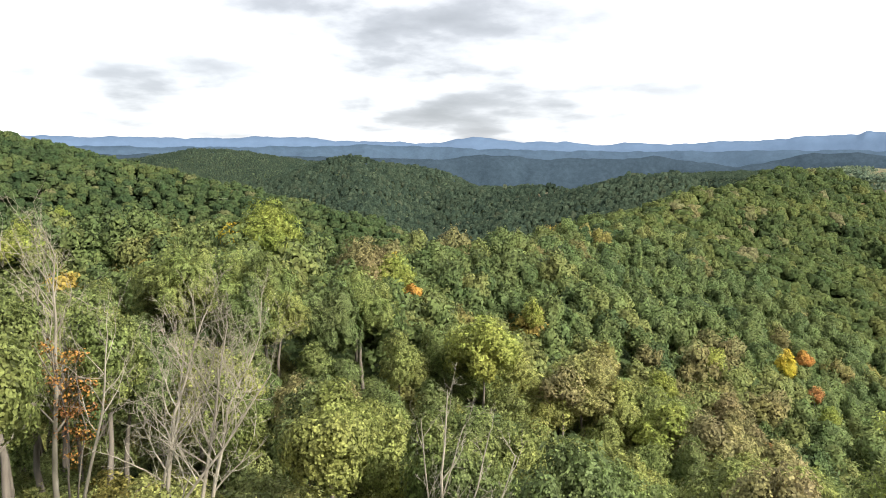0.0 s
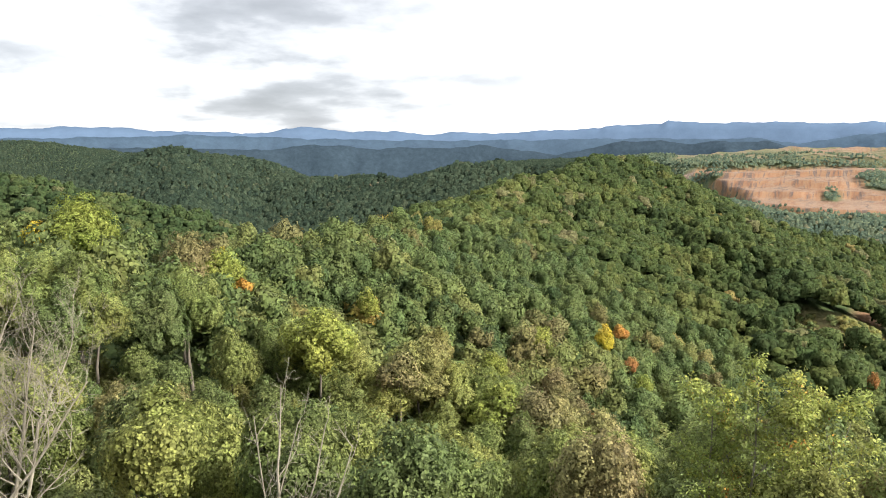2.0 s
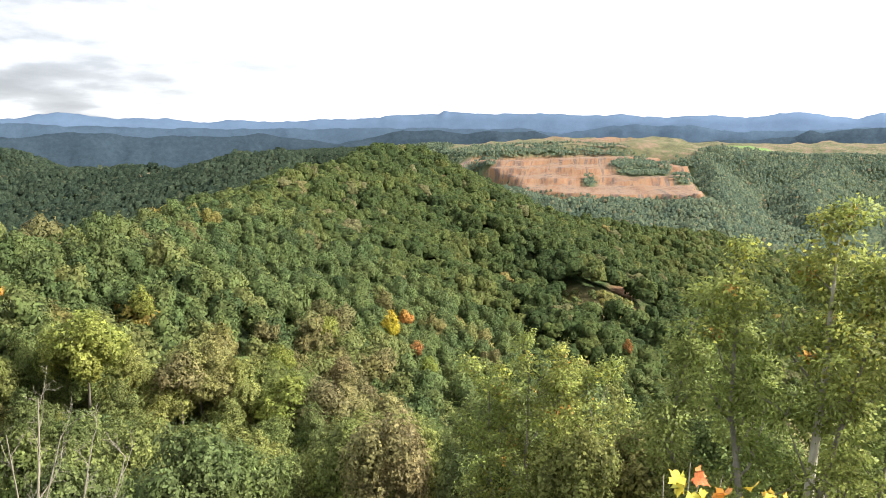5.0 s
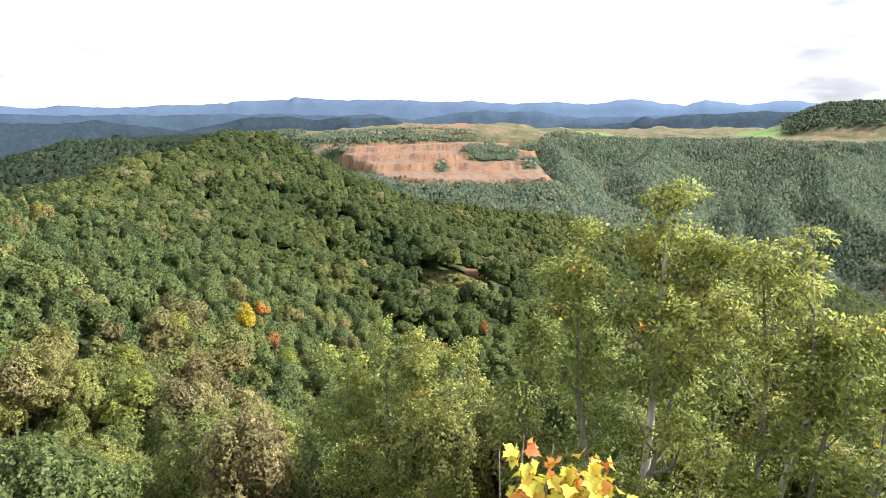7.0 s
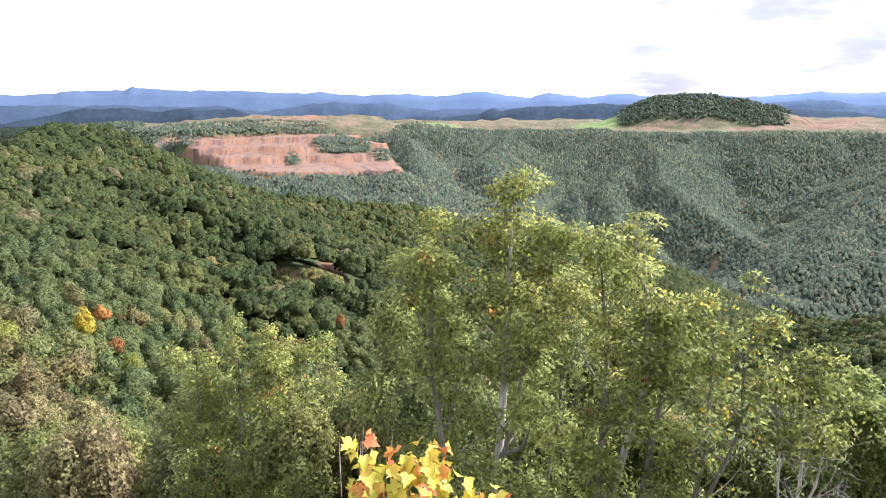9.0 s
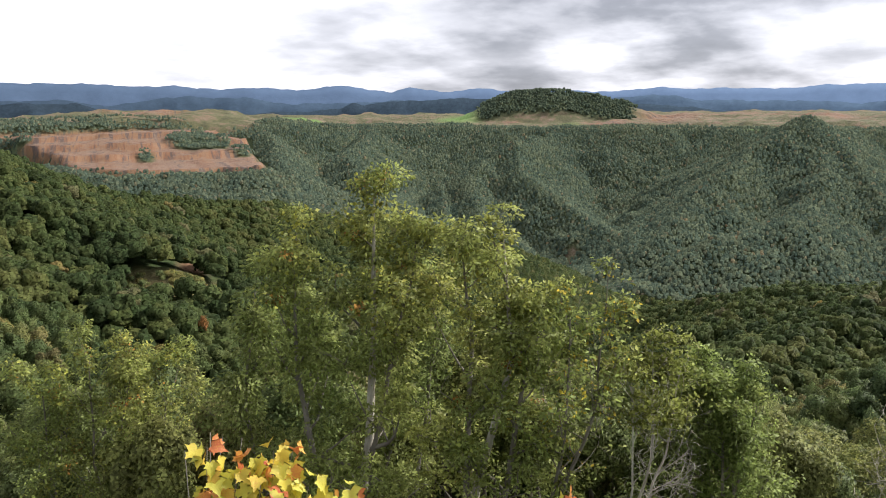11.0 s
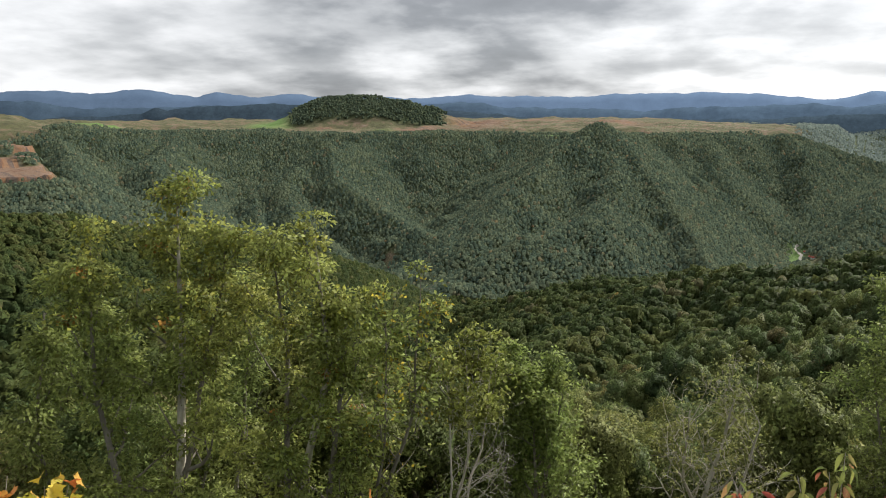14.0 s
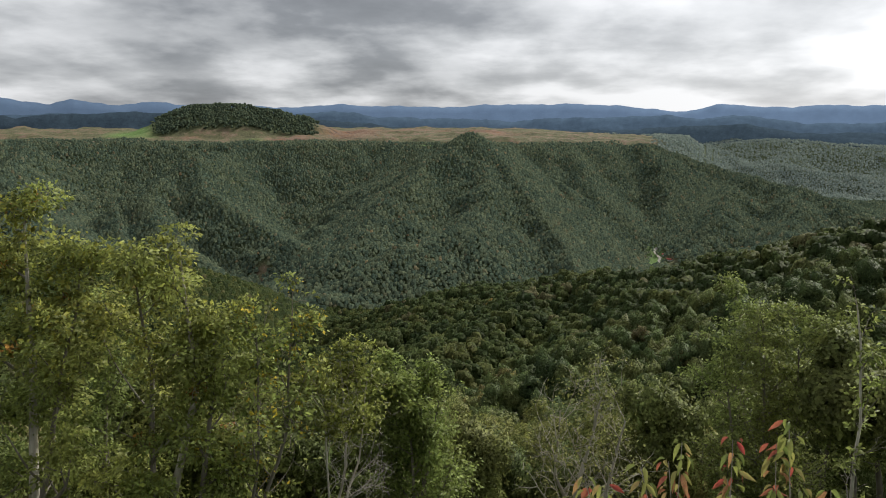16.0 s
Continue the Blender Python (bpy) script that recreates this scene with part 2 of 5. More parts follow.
# ---- the land: ridges and spurs, each a crest line of bearing, elevation of its treetops and distance ----
def deep(d):
    """Past 1200 m the plan's distances are stretched to the true ones."""
    return d if d <= 1200 else 1200 + (d - 1200) * 1.7


def plan(x, y):
    """A place in the unstretched plan."""
    d = np.maximum(np.hypot(x, y), 1e-6)
    k = np.where(d <= 1200, d, 1200 + (d - 1200) / 1.7) / d
    return x * k, y * k


def at(az, el, d, drop=0.0):
    a, d = radians(az), deep(d)
    return (d * math.sin(a), d * math.cos(a), EYE + d * math.tan(radians(el)) - drop)


CANOPY = 13.0
RIDGES = []   # points, slope, rounding, flat half-width, where it breaks off


def ridge(points, slope=0.55, rounding=14.0, flat=0.0, canopy=CANOPY, edge=1e5):
    RIDGES.append(([at(*p, canopy) for p in points], slope, rounding, flat, edge))


# the viewpoint's own knob and the saddle that leads to the long ridge
RIDGES.append(([(-30, -90, 6), (0, -12, 1.0), (0.0, -0.4, 0.0)], 0.64, 0.8, 0.5, 1e5))
RIDGES.append(([(-4, 6, -7.0), at(-18, -27, 36, 0), at(-16, -17.0, 70, 0), at(-14, -12.5, 100, 0)], 0.5, 8.0, 0.0, 1e5))
ridge([(-75, -1.0, 160), (-45, -2.8, 125), (-27, -3.4, 105), (-16, -4.1, 100), (-6, -6.0, 115), (2, -6.4, 135), (8.2, -5.5, 200),
       (13.1, -3.6, 280), (15.8, -2.4, 340), (21.8, -1.35, 430), (23.5, 0.4, 470), (25.2, 1.3, 490)], 0.56, 12)
ridge([(25.2, 1.3, 490), (26.8, 0.3, 505), (28.9, -1.1, 520), (32.4, -3.35, 545), (36, -4.6, 570), (42.2, -5.6, 620), (48.5, -6.3, 720), (55, -7.3, 820),
       (60.5, -8.2, 900), (65.4, -10.1, 1000), (69.4, -11.5, 1100), (73.3, -12.6, 1180)], 0.5, 16)
ridge([(19.5, -2.2, 400), (23.5, -3.0, 405), (27.8, -4.4, 402), (32, -6.1, 392), (37, -7.9, 378), (39.6, -9.0, 366), (41.2, -11.8, 352)], 0.62, 6)
ridge([(17.0, -3.4, 340), (22, -5.6, 325), (27, -7.9, 312), (31, -9.6, 300), (35, -11.3, 292), (38.5, -12.6, 286)], 0.6, 6)
ridge([(34, -10.6, 352), (40, -11.9, 346), (46, -12.6, 340), (56, -15.0, 380)], 0.6, 10)
ridge([(12.4, -4.4, 265), (17, -8.4, 235), (21, -11.6, 215), (25, -14.2, 200)], 0.55, 7)
# the spur across the cove to the right
ridge([(150, 0.5, 240), (128, -2.5, 265), (113.3, -5.8, 290), (109.5, -6.6, 305), (104.3, -8.8, 320), (100.5, -9.7, 340), (92.4, -10.5, 400),
       (86.1, -11.5, 460), (79.7, -13.1, 540), (75.4, -14.2, 620)], 0.55, 10)
ridge([(113.3, -6.0, 290), (110, -10.5, 225), (106, -15.0, 180)], 0.55, 7)
ridge([(104.3, -9.0, 320), (100, -12.6, 262), (95, -16.4, 215), (91, -19.0, 190)], 0.55, 7)
ridge([(92.4, -10.7, 400), (88, -13.6, 330), (83, -16.6, 280)], 0.55, 8)
ridge([(86.1, -11.7, 460), (81, -14.4, 400), (76, -17.0, 350)], 0.55, 8)
# left: the long spur that falls into the gorge, and the knolls behind
ridge([(-60, 5.0, 700), (-40, 3.2, 680), (-29.7, 1.9, 660), (-26.5, 1.1, 640), (-23.1, 0.05, 620), (-19.5, -0.67, 600), (-15.7, -1.46, 570),
       (-11.8, -2.36, 545), (-6.9, -3.8, 520), (-4.4, -4.9, 500), (-0.2, -6.6, 490), (4, -9.5, 480)], 0.52, 16)
ridge([(-30, -0.4, 2150), (-21.3, 0.1, 2100), (-17.8, 0.76, 2050), (-14.5, 0.67, 2050), (-12.5, 0.29, 2100), (-10.1, 0.0, 2150), (-4, -0.3, 2200)], 0.4, 40)
ridge([(-11.8, -1.13, 1350), (-9.3, -0.31, 1300), (-6.9, 0.37, 1260), (-4.4, -0.07, 1270), (-2.3, -0.27, 1280), (-0.2, -1.4, 1260), (1.9, -1.7, 1220),
       (7.3, -1.78, 1120), (11.4, -1.49, 1030), (14.2, -0.89, 980), (16.5, -0.67, 960), (18.8, -1.0, 960), (23, -1.4, 980), (30, -4, 1000)], 0.42, 30)
ridge([(-6.9, 0.3, 1260), (-6, -3.0, 1050), (-3, -6.0, 900)], 0.45, 25)
ridge([(7.3, -1.9, 1120), (5, -4.5, 900), (3, -7, 760)], 0.45, 25)
# across the valley: the stripped plateau with its spurs
ridge([(48.5, -0.72, 2080), (52, -0.7, 2120), (60, -0.72, 2170), (68.5, -0.9, 2120), (76, -0.85, 2080), (86, -0.9, 2080)], 0.5, 30, 450)
ridge([(30, -0.42, 2500), (52, -0.3, 2500), (60, -0.25, 2500), (68.5, -0.3, 2500), (76, -0.15, 2500), (86, -0.1, 2480)], 0.05, 60, 60, 0.0, 800)
ridge([(68.8, -1.6, 1800), (66.0, -1.9, 1690), (65.0, -3.0, 1600), (67.0, -5.0, 1500), (70.5, -7.4, 1400), (73.4, -9.2, 1320)], 0.62, 10)
ridge([(66.0, -2.0, 1690), (62.5, -4.2, 1560), (62.0, -6.6, 1430), (64.5, -9.0, 1330)], 0.62, 10)
ridge([(55, -1.3, 1800), (53, -3.0, 1620), (55, -5.5, 1430), (60, -8.3, 1310)], 0.66, 12)
ridge([(47.8, -1.5, 1760), (48.2, -3.4, 1540), (50.5, -5.6, 1370)], 0.62, 12)
ridge([(85.2, -0.45, 1640), (83.3, -1.9, 1560), (80.9, -3.7, 1480), (78.9, -5.4, 1400), (76.9, -7.2, 1330), (75.9, -8.5, 1280)], 0.6, 24)
ridge([(85.2, -0.45, 1640), (86.6, -3.4, 1500), (86.0, -6.2, 1370), (83.8, -7.6, 1290), (80.0, -8.9, 1240), (76.4, -10.9, 1185)], 0.6, 20)
ridge([(85.2, -0.45, 1640), (87.6, -1.9, 1580), (90.8, -4.2, 1470), (93.2, -6.4, 1390), (95.0, -9.0, 1300)], 0.6, 24)
ridge([(84.6, -0.9, 1660), (87.2, -1.23, 1740), (90.5, -1.33, 1820), (96.2, -1.28, 1900), (97.7, -1.05, 1930), (102, -2.4, 1880), (107.6, -3.9, 1780),
       (113.1, -5.6, 1680), (120, -6.5, 1600)], 0.5, 26)
ridge([(97.7, -1.2, 1900), (102.4, -3.2, 1720), (101.8, -5.5, 1580), (100.9, -8.3, 1460)], 0.62, 18)
ridge([(92.5, -1.4, 1820), (93.6, -3.4, 1690), (95, -5.5, 1580)], 0.65, 18)
ridge([(107, -3.9, 1780), (108.5, -5.5, 1600), (107, -7.5, 1450)], 0.66, 18)
# the wooded bench below the quarry floor
ridge([(28, -2.6, 1560), (33, -3.3, 1470), (37, -4.25, 1400), (44, -4.2, 1385), (47.5, -4.1, 1375), (50.5, -4.8, 1360)], 0.4, 20)
# the wooded knoll left standing on the plateau, and the spoil bank above the quarry
ridge([(63.6, 0.2, 2270), (64.8, 0.85, 2270), (66.2, 1.45, 2270), (68, 1.55, 2270), (70.2, 1.25, 2270), (72.4, 0.75, 2270), (74.2, 0.1, 2270), (75.6, -0.5, 2260)], 0.5, 50, 25)
ridge([(33, -0.45, 1900), (36.6, 0.0, 1960), (42, 0.1, 2000), (45.5, -0.2, 1980)], 0.15, 60, 60, 0.0, 220)
# hills past the plateau
ridge([(98.5, -1.9, 2250), (103, -1.9, 2350), (108, -2.6, 2300), (114, -3.4, 2250), (120, -4, 2200)], 0.42, 30)
ridge([(96, -0.7, 2800), (101, -0.9, 2750), (106, -0.65, 2700), (112, -1.0, 2650), (119, -1.2, 2600)], 0.36, 40)
ridge([(101, -0.9, 2750), (103, -1.6, 2540)], 0.45, 25)
ridge([(108, -0.8, 2690), (107, -1.9, 2480)], 0.45, 25)

# ravines and valley bottoms: bearing, elevation of the ground and distance along the stream, then half-width and side slope
VALLEYS = []


def valley(points, width, slope=0.6):
    VALLEYS.append(([at(*p) for p in points], width, slope))


valley([(103, -3.9, 1830), (100.6, -6.6, 1640), (99.2, -9.7, 1500), (95, -11.6, 1260), (88, -13.4, 1080), (80, -13.6, 1080), (74, -12.6, 1180), (70, -11.6, 1290)], 16, 0.58)
valley([(70, -11.6, 1290), (64, -11.0, 1330), (56, -9.6, 1300), (49, -7.6, 1290)], 14, 0.5)
valley([(78.0, -2.6, 1780), (76.6, -4.6, 1600), (75.4, -7.4, 1430), (74.6, -9.9, 1290), (73.4, -12.4, 1190)], 2, 0.6)
valley([(83.4, -4.6, 1500), (81.6, -6.9, 1380), (79.2, -8.8, 1290), (76.6, -10.2, 1230)], 2, 0.6)
valley([(89.5, -5.2, 1440), (89.6, -7.6, 1340), (88.0, -10.0, 1230)], 2, 0.6)
valley([(64.2, -4.4, 1600), (64.8, -7.0, 1450), (67.4, -9.6, 1340)], 2, 0.6)
valley([(59.5, -2.8, 1780), (60.0, -5.0, 1600), (61, -8.0, 1440), (62.5, -10.6, 1340)], 4, 0.6)
valley([(90.2, -3.0, 1740), (92.6, -5.6, 1560), (95.0, -8.6, 1400), (96.0, -11.2, 1270)], 4, 0.62)
valley([(38, -10.4, 442), (44, -12.6, 455), (54, -15.6, 560), (66, -16.0, 760), (74, -15.0, 950), (79, -13.8, 1075)], 5, 0.55)
valley([(-24, -8.0, 380), (-12, -10.0, 330), (0, -12.5, 330), (7, -11.5, 490), (11, -9.6, 640)], 6, 0.66)
valley([(-14, -4.4, 900), (-6, -7.2, 760), (2, -9.4, 700), (10, -9.2, 660)], 8, 0.45)

LAND_RNG = np.random.default_rng(5)
WAVES = [(LAND_RNG.uniform(0, 2 * math.pi), LAND_RNG.uniform(0.7, 1.4), LAND_RNG.uniform(0, 6.28)) for _ in range(18)]


def ripple(x, y, size):
    """Smooth uneven ground, about -1 to 1, with humps about size metres across."""
    s = np.zeros_like(x)
    for k, (a, q, ph) in enumerate(WAVES):
        w = 2 * math.pi * q / size * (1.0 if k < 9 else 2.1)
        s += np.sin((x * math.cos(a) + y * math.sin(a)) * w + ph + 1.3 * np.sin((y * math.cos(a) - x * math.sin(a)) * w * 0.6 + ph)) * (1.0 if k < 9 else 0.45)
    return s / 5.0


def oval(x, y, az, d, a, b):
    """1 inside an oval on the land, 0 outside: bearing and distance of its middle, half-widths across and along the view."""
    x, y = plan(x, y)
    s, c = math.sin(radians(az)), math.cos(radians(az))
    return np.clip(3.0 - 2.6 * np.hypot((x * c - y * s) / a, (x * s + y * c - d) / b) + 0.35 * ripple(x, y, 60), 0, 1)


def quarry_zone(x, y):
    """0 to 1: how far a place lies inside the quarry's cut."""
    x, y = plan(x, y)
    d = np.hypot(x, y); az = np.degrees(np.arctan2(x, y))
    wob = ripple(x, y, 190)
    near = np.interp(az, [28, 31, 34.5, 37, 41, 44, 46, 47.6], [1705, 1695, 1500, 1430, 1400, 1420, 1390, 1385]) + 22 * wob
    far = np.interp(az, [28, 33, 38, 42, 44, 46, 47.6], [1735, 1750, 1790, 1800, 1765, 1700, 1450]) + 12 * wob
    inner = np.clip(np.minimum((az - 28.0 - 0.3 * wob) / 0.5, (47.5 + 0.4 * wob - az) / 0.4), 0, 1)
    z = inner * np.clip(np.minimum((d - near) / 14, (far - d) / 12), 0, 1)
    return z


def quarry_woods(x, y):
    """Islands of trees that were left in the quarry."""
    return np.maximum(np.maximum(oval(x, y, 42.8, 1660, 58, 60), oval(x, y, 31.0, 1690, 40, 22)), np.maximum(oval(x, y, 39.2, 1560, 12, 25), oval(x, y, 45.7, 1610, 20, 25)))


def height(x, y):
    x, y = np.asarray(x, float), np.asarray(y, float)
    d = np.hypot(x, y)
    K = np.clip(d * 0.008, 0.8, 6.0)
    acc = np.zeros_like(x)
    base = np.clip(-290 + (d - 1900) * 0.07, -290, -130) + 5 * ripple(x, y, 300)
    tops = [base]
    for pts, slope, rounding, flat, edge in RIDGES:
        best = np.full_like(x, -1e4)
        for (ax, ay, az_), (bx, by, bz) in zip(pts[:-1], pts[1:]):
            ux, uy = bx - ax, by - ay
            t = np.clip(((x - ax) * ux + (y - ay) * uy) / (ux * ux + uy * uy), 0, 1)
            q = np.hypot(x - ax - t * ux, y - ay - t * uy)
            q = np.maximum(q - flat, 0)
            h = az_ + t * (bz - az_) - slope * (np.sqrt(q * q + rounding * rounding) - rounding) - 0.6 * np.maximum(q - edge, 0)
            best = np.maximum(best, h)
        tops.append(best)
    top = np.max(tops, axis=0)
    for h in tops:
        acc += np.exp(np.clip((h - top) / K, -40, 0))
    z = top + K * np.log(acc) * 0.6
    rough = np.clip((d - 60) / 300, 0, 1)
    far = np.clip((d - 750) / 300, 0, 1) * np.clip((-25 - z) / 40, 0, 1)   # gullies in the far slopes
    z = z + rough * (2.5 * ripple(x, y, 170) + 1.5 * ripple(x + 91, y - 40, 60)) + far * (4 * ripple(x + 37, y + 410, 420) + 5 * ripple(x, y, 140))
    for pts, width, slope in VALLEYS:
        low = np.full_like(x, 1e4)
        for (ax, ay, az_), (bx, by, bz) in zip(pts[:-1], pts[1:]):
            ux, uy = bx - ax, by - ay
            t = np.clip(((x - ax) * ux + (y - ay) * uy) / (ux * ux + uy * uy), 0, 1)
            q = np.maximum(np.hypot(x - ax - t * ux, y - ay - t * uy) - width, 0)
            low = np.minimum(low, az_ + t * (bz - az_) + slope * q)
        z = np.minimum(z, low + 3.0 * np.log1p(np.exp(-np.clip(np.abs(z - low) / 3.0, 0, 30))) * -1)
    # the quarry: a floor, two benches and the rim
    z = z + plateau_zone(x, y) * (7 * ripple(x - 50, y, 260) + 2.5 * ripple(x, y, 80))
    az = np.degrees(np.arctan2(x, y))
    qz = quarry_zone(x, y)
    x, y = plan(x, y)
    d = np.hypot(x, y)
    s = np.clip((d - 1500 + 20 * ripple(x, y, 130) + 9 * ripple(x, y, 48) - 40 * np.clip((az - 41) / 4, 0, 1)) / 210, 0, 1)
    step = 0.55 * (np.floor(s * 3) / 3 + np.clip((s * 3 % 1 - 0.75) / 0.25, 0, 1) / 3) + 0.45 * s
    rim = EYE + 2169 * np.tan(np.radians(-1.55 + 0.28 * np.clip((az - 33) / 8, 0, 1)))
    cut = EYE - 110 + (rim + 110) * step + 1.0 * ripple(x, y, 45) + 0.4 * ripple(x, y, 18) + 10 * np.clip(1 - np.hypot((x - 1410 * 0.7265) / 28, (y - 1410 * 0.687) / 28), 0, 1)
    return z * (1 - qz) + cut * qz


def quads_mesh(name, V, F, smooth=False, mats=(), mat_index=None, attr=None, normals=None):
    """A mesh of four-cornered faces from arrays."""
    me = bpy.data.meshes.new(name)
    V, F = np.asarray(V, np.float32), np.asarray(F, np.int32)
    me.vertices.add(len(V)); me.vertices.foreach_set("co", V.ravel())
    me.loops.add(F.size); me.loops.foreach_set("vertex_index", F.ravel())
    me.polygons.add(len(F))
    me.polygons.foreach_set("loop_start", np.arange(0, F.size, 4, dtype=np.int32))
    if smooth:
        me.polygons.foreach_set("use_smooth", np.ones(len(F), bool))
    for mt in mats:
        me.materials.append(mt)
    if mat_index is not None:
        me.polygons.foreach_set("material_index", np.asarray(mat_index, np.int32))
    for key, values in (attr or {}).items():
        dom = "FACE" if len(values) == len(F) else "POINT"
        me.attributes.new(key, "FLOAT", dom).data.foreach_set("value", np.asarray(values, np.float32))
    me.update(calc_edges=True)
    if normals is not None:
        me.normals_split_custom_set_from_vertices(np.asarray(normals, np.float32))
    return me


# where the ground is bare earth or mown grass: centre bearing, distance, half-widths along and across, kind
CLEARINGS = [(69.8, 1330, 12, 16, "grass"), (98.9, 1480, 15, 60, "lawn"), (99.9, 1475, 15, 50, "grass"), (61.3, 2200, 50, 95, "lawn"), (82.3, 1880, 50, 36, "lawn"), (50.0, 1900, 70, 14, "lawn"), (70.3, 2010, 45, 40, "lawn"), (103.3, 300, 7, 5, "earth"),
             (105.6, 288, 8, 6, "earth"), (19.6, 950, 26, 40, "lawn"), (9.3, 1075, 46, 36, "earth"),
             (76.6, 2210, 70, 130, "earth"), (72.0, 2040, 60, 60, "earth"), (65.2, 2090, 26, 18, "earth"), (86.5, 2230, 70, 50, "earth"), (80.5, 2330, 120, 40, "earth"), (39.0, 1930, 90, 30, "earth")]


# an old cut on the ridge's flank: bare clay above, a curved shelf of dry grass below
CLEARINGS += [(41.9, 391, 6, 11, "earth")] + [(38.2 + 1.2 * k, 351 + 1.2 * k * (k - 3), 5, 12, "dry") for k in range(6)]


def clearing(x, y, kind):
    x, y = plan(x, y)
    v = np.zeros_like(x)
    for az, d, a, b, k in CLEARINGS:
        if k != kind:
            continue
        s, c = math.sin(radians(az)), math.cos(radians(az))
        v = np.maximum(v, np.clip(1.6 - np.hypot((x * c - y * s) / a, (x * s + y * c - d) / b), 0, 1))
    return v


def rim_belt(x, y):
    """1 in the belt of trees that was left along the quarry's rim and the plateau's edge."""
    x, y = plan(x, y)
    d = np.hypot(x, y); az = np.degrees(np.arctan2(x, y))
    mid = np.interp(az, [28, 33, 38, 43], [1835, 1830, 1820, 1815])
    return np.clip(2.2 - np.abs(d - mid - 8 * ripple(x, y, 90)) / 2.5, 0, 1) * np.clip(np.minimum((az - 28.2) / 0.4, (42.6 - az) / 0.6), 0, 1)


def plateau_zone(x, y):
    """0 to 1: the open, regraded land on top of the plateau."""
    x, y = plan(x, y)
    d = np.hypot(x, y); az = np.degrees(np.arctan2(x, y))
    rim = np.interp(az, [28, 29, 33, 38, 42, 44, 46, 48, 60, 68, 76, 84, 86, 90, 96, 99], [1790, 1800, 1795, 1785, 1790, 1770, 1790, 1845, 1905, 1860, 1830, 1830, 1800, 1840, 1960, 2100])
    z = np.clip((d - rim - 10 * ripple(x, y, 120)) / 25, 0, 1) * np.clip((2750 - d) / 60, 0, 1) * np.clip(np.minimum((az - 27.5 - 0.8 * ripple(x, y, 110)) / 2, (100 - az) / 2), 0, 1)
    knoll = np.clip((az - 62.6) / 0.8, 0, 1) * np.clip((74.3 - az) / 0.8, 0, 1) * np.clip((d - 2130) / 30, 0, 1)
    return z * (1 - knoll)


def land_material():
    mt, N, Lk, out = material("forest_floor_and_earth")
    geo = N("ShaderNodeNewGeometry")
    pos = geo.outputs["Position"]

    def tone(scale, stops, detail=6, rough=0.62):
        n = noise_node(N, Lk, scale, detail, rough, pos)
        r = ramp_node(N, stops); Lk(n.outputs[0], r.inputs[0])
        return r.outputs[0]
    floor_c = tone(0.12, [(0.3, (0.03, 0.045, 0.016)), (0.55, (0.05, 0.074, 0.025)), (0.75, (0.075, 0.08, 0.034))])
    # clay and rock: ragged beds, and fans of spoil that run down the face
    def drawn(kx, kz, scale, stops, detail=10, rough=0.7):
        """Noise drawn out along the fall line (small kz) or along the beds (large kz)."""
        sep = N("ShaderNodeSeparateXYZ"); Lk(pos, sep.inputs[0])
        cmb = N("ShaderNodeCombineXYZ")
        for i, k in enumerate(((kx[0]), (kx[1]), kz)):
            mm = N("ShaderNodeMath"); mm.operation = "MULTIPLY"; mm.inputs[1].default_value = k
            Lk(sep.outputs[i], mm.inputs[0]); Lk(mm.outputs[0], cmb.inputs[i])
        flat = N("ShaderNodeVectorMath"); flat.operation = "DOT_PRODUCT"; flat.inputs[1].default_value = (1, 1, 0)
        Lk(cmb.outputs[0], flat.inputs[0])
        zz = N("ShaderNodeSeparateXYZ"); Lk(cmb.outputs[0], zz.inputs[0])
        two = N("ShaderNodeCombineXYZ"); Lk(flat.outputs["Value"], two.inputs[0]); Lk(zz.outputs[2], two.inputs[1])
        n = noise_node(N, Lk, scale, detail, rough, two.outputs[0])
        r = ramp_node(N, stops); Lk(n.outputs[0], r.inputs[0])
        return r.outputs[0]
    fans = drawn((0.0197 * 1.6, -0.0154 * 1.6), 0.010, 1.0, [(0.3, (0.06, 0.048, 0.046)), (0.41, (0.10, 0.07, 0.058)), (0.47, (0.20, 0.105, 0.058)), (0.55, (0.23, 0.135, 0.078)),
                                                              (0.60, (0.10, 0.075, 0.066)), (0.72, (0.25, 0.19, 0.14))], 9, 0.66)
    beds = drawn((0.012, -0.0095), 0.2, 1.2, [(0.3, (0.07, 0.052, 0.042)), (0.43, (0.15, 0.088, 0.058)), (0.52, (0.22, 0.15, 0.105)), (0.59, (0.085, 0.066, 0.058)), (0.7, (0.28, 0.22, 0.17))], 12, 0.8)
    grass_c = tone(0.022, [(0.3, (0.05, 0.052, 0.03)), (0.41, (0.085, 0.082, 0.045)), (0.47, (0.10, 0.105, 0.05)), (0.54, (0.14, 0.118, 0.07)), (0.59, (0.17, 0.12, 0.08)), (0.68, (0.21, 0.17, 0.125))], 9, 0.72)
    lawn_c = tone(0.05, [(0.3, (0.10, 0.17, 0.05)), (0.7, (0.15, 0.24, 0.07))], 5)

    nz = N("ShaderNodeSeparateXYZ"); Lk(geo.outputs["True Normal"], nz.inputs[0])
    ns = noise_node(N, Lk, 0.02, 8, 0.65, pos)
    steep = N("ShaderNodeMath"); steep.operation = "MULTIPLY_ADD"; steep.inputs[1].default_value = 0.5; Lk(ns.outputs[0], steep.inputs[0]); Lk(nz.outputs[2], steep.inputs[2])
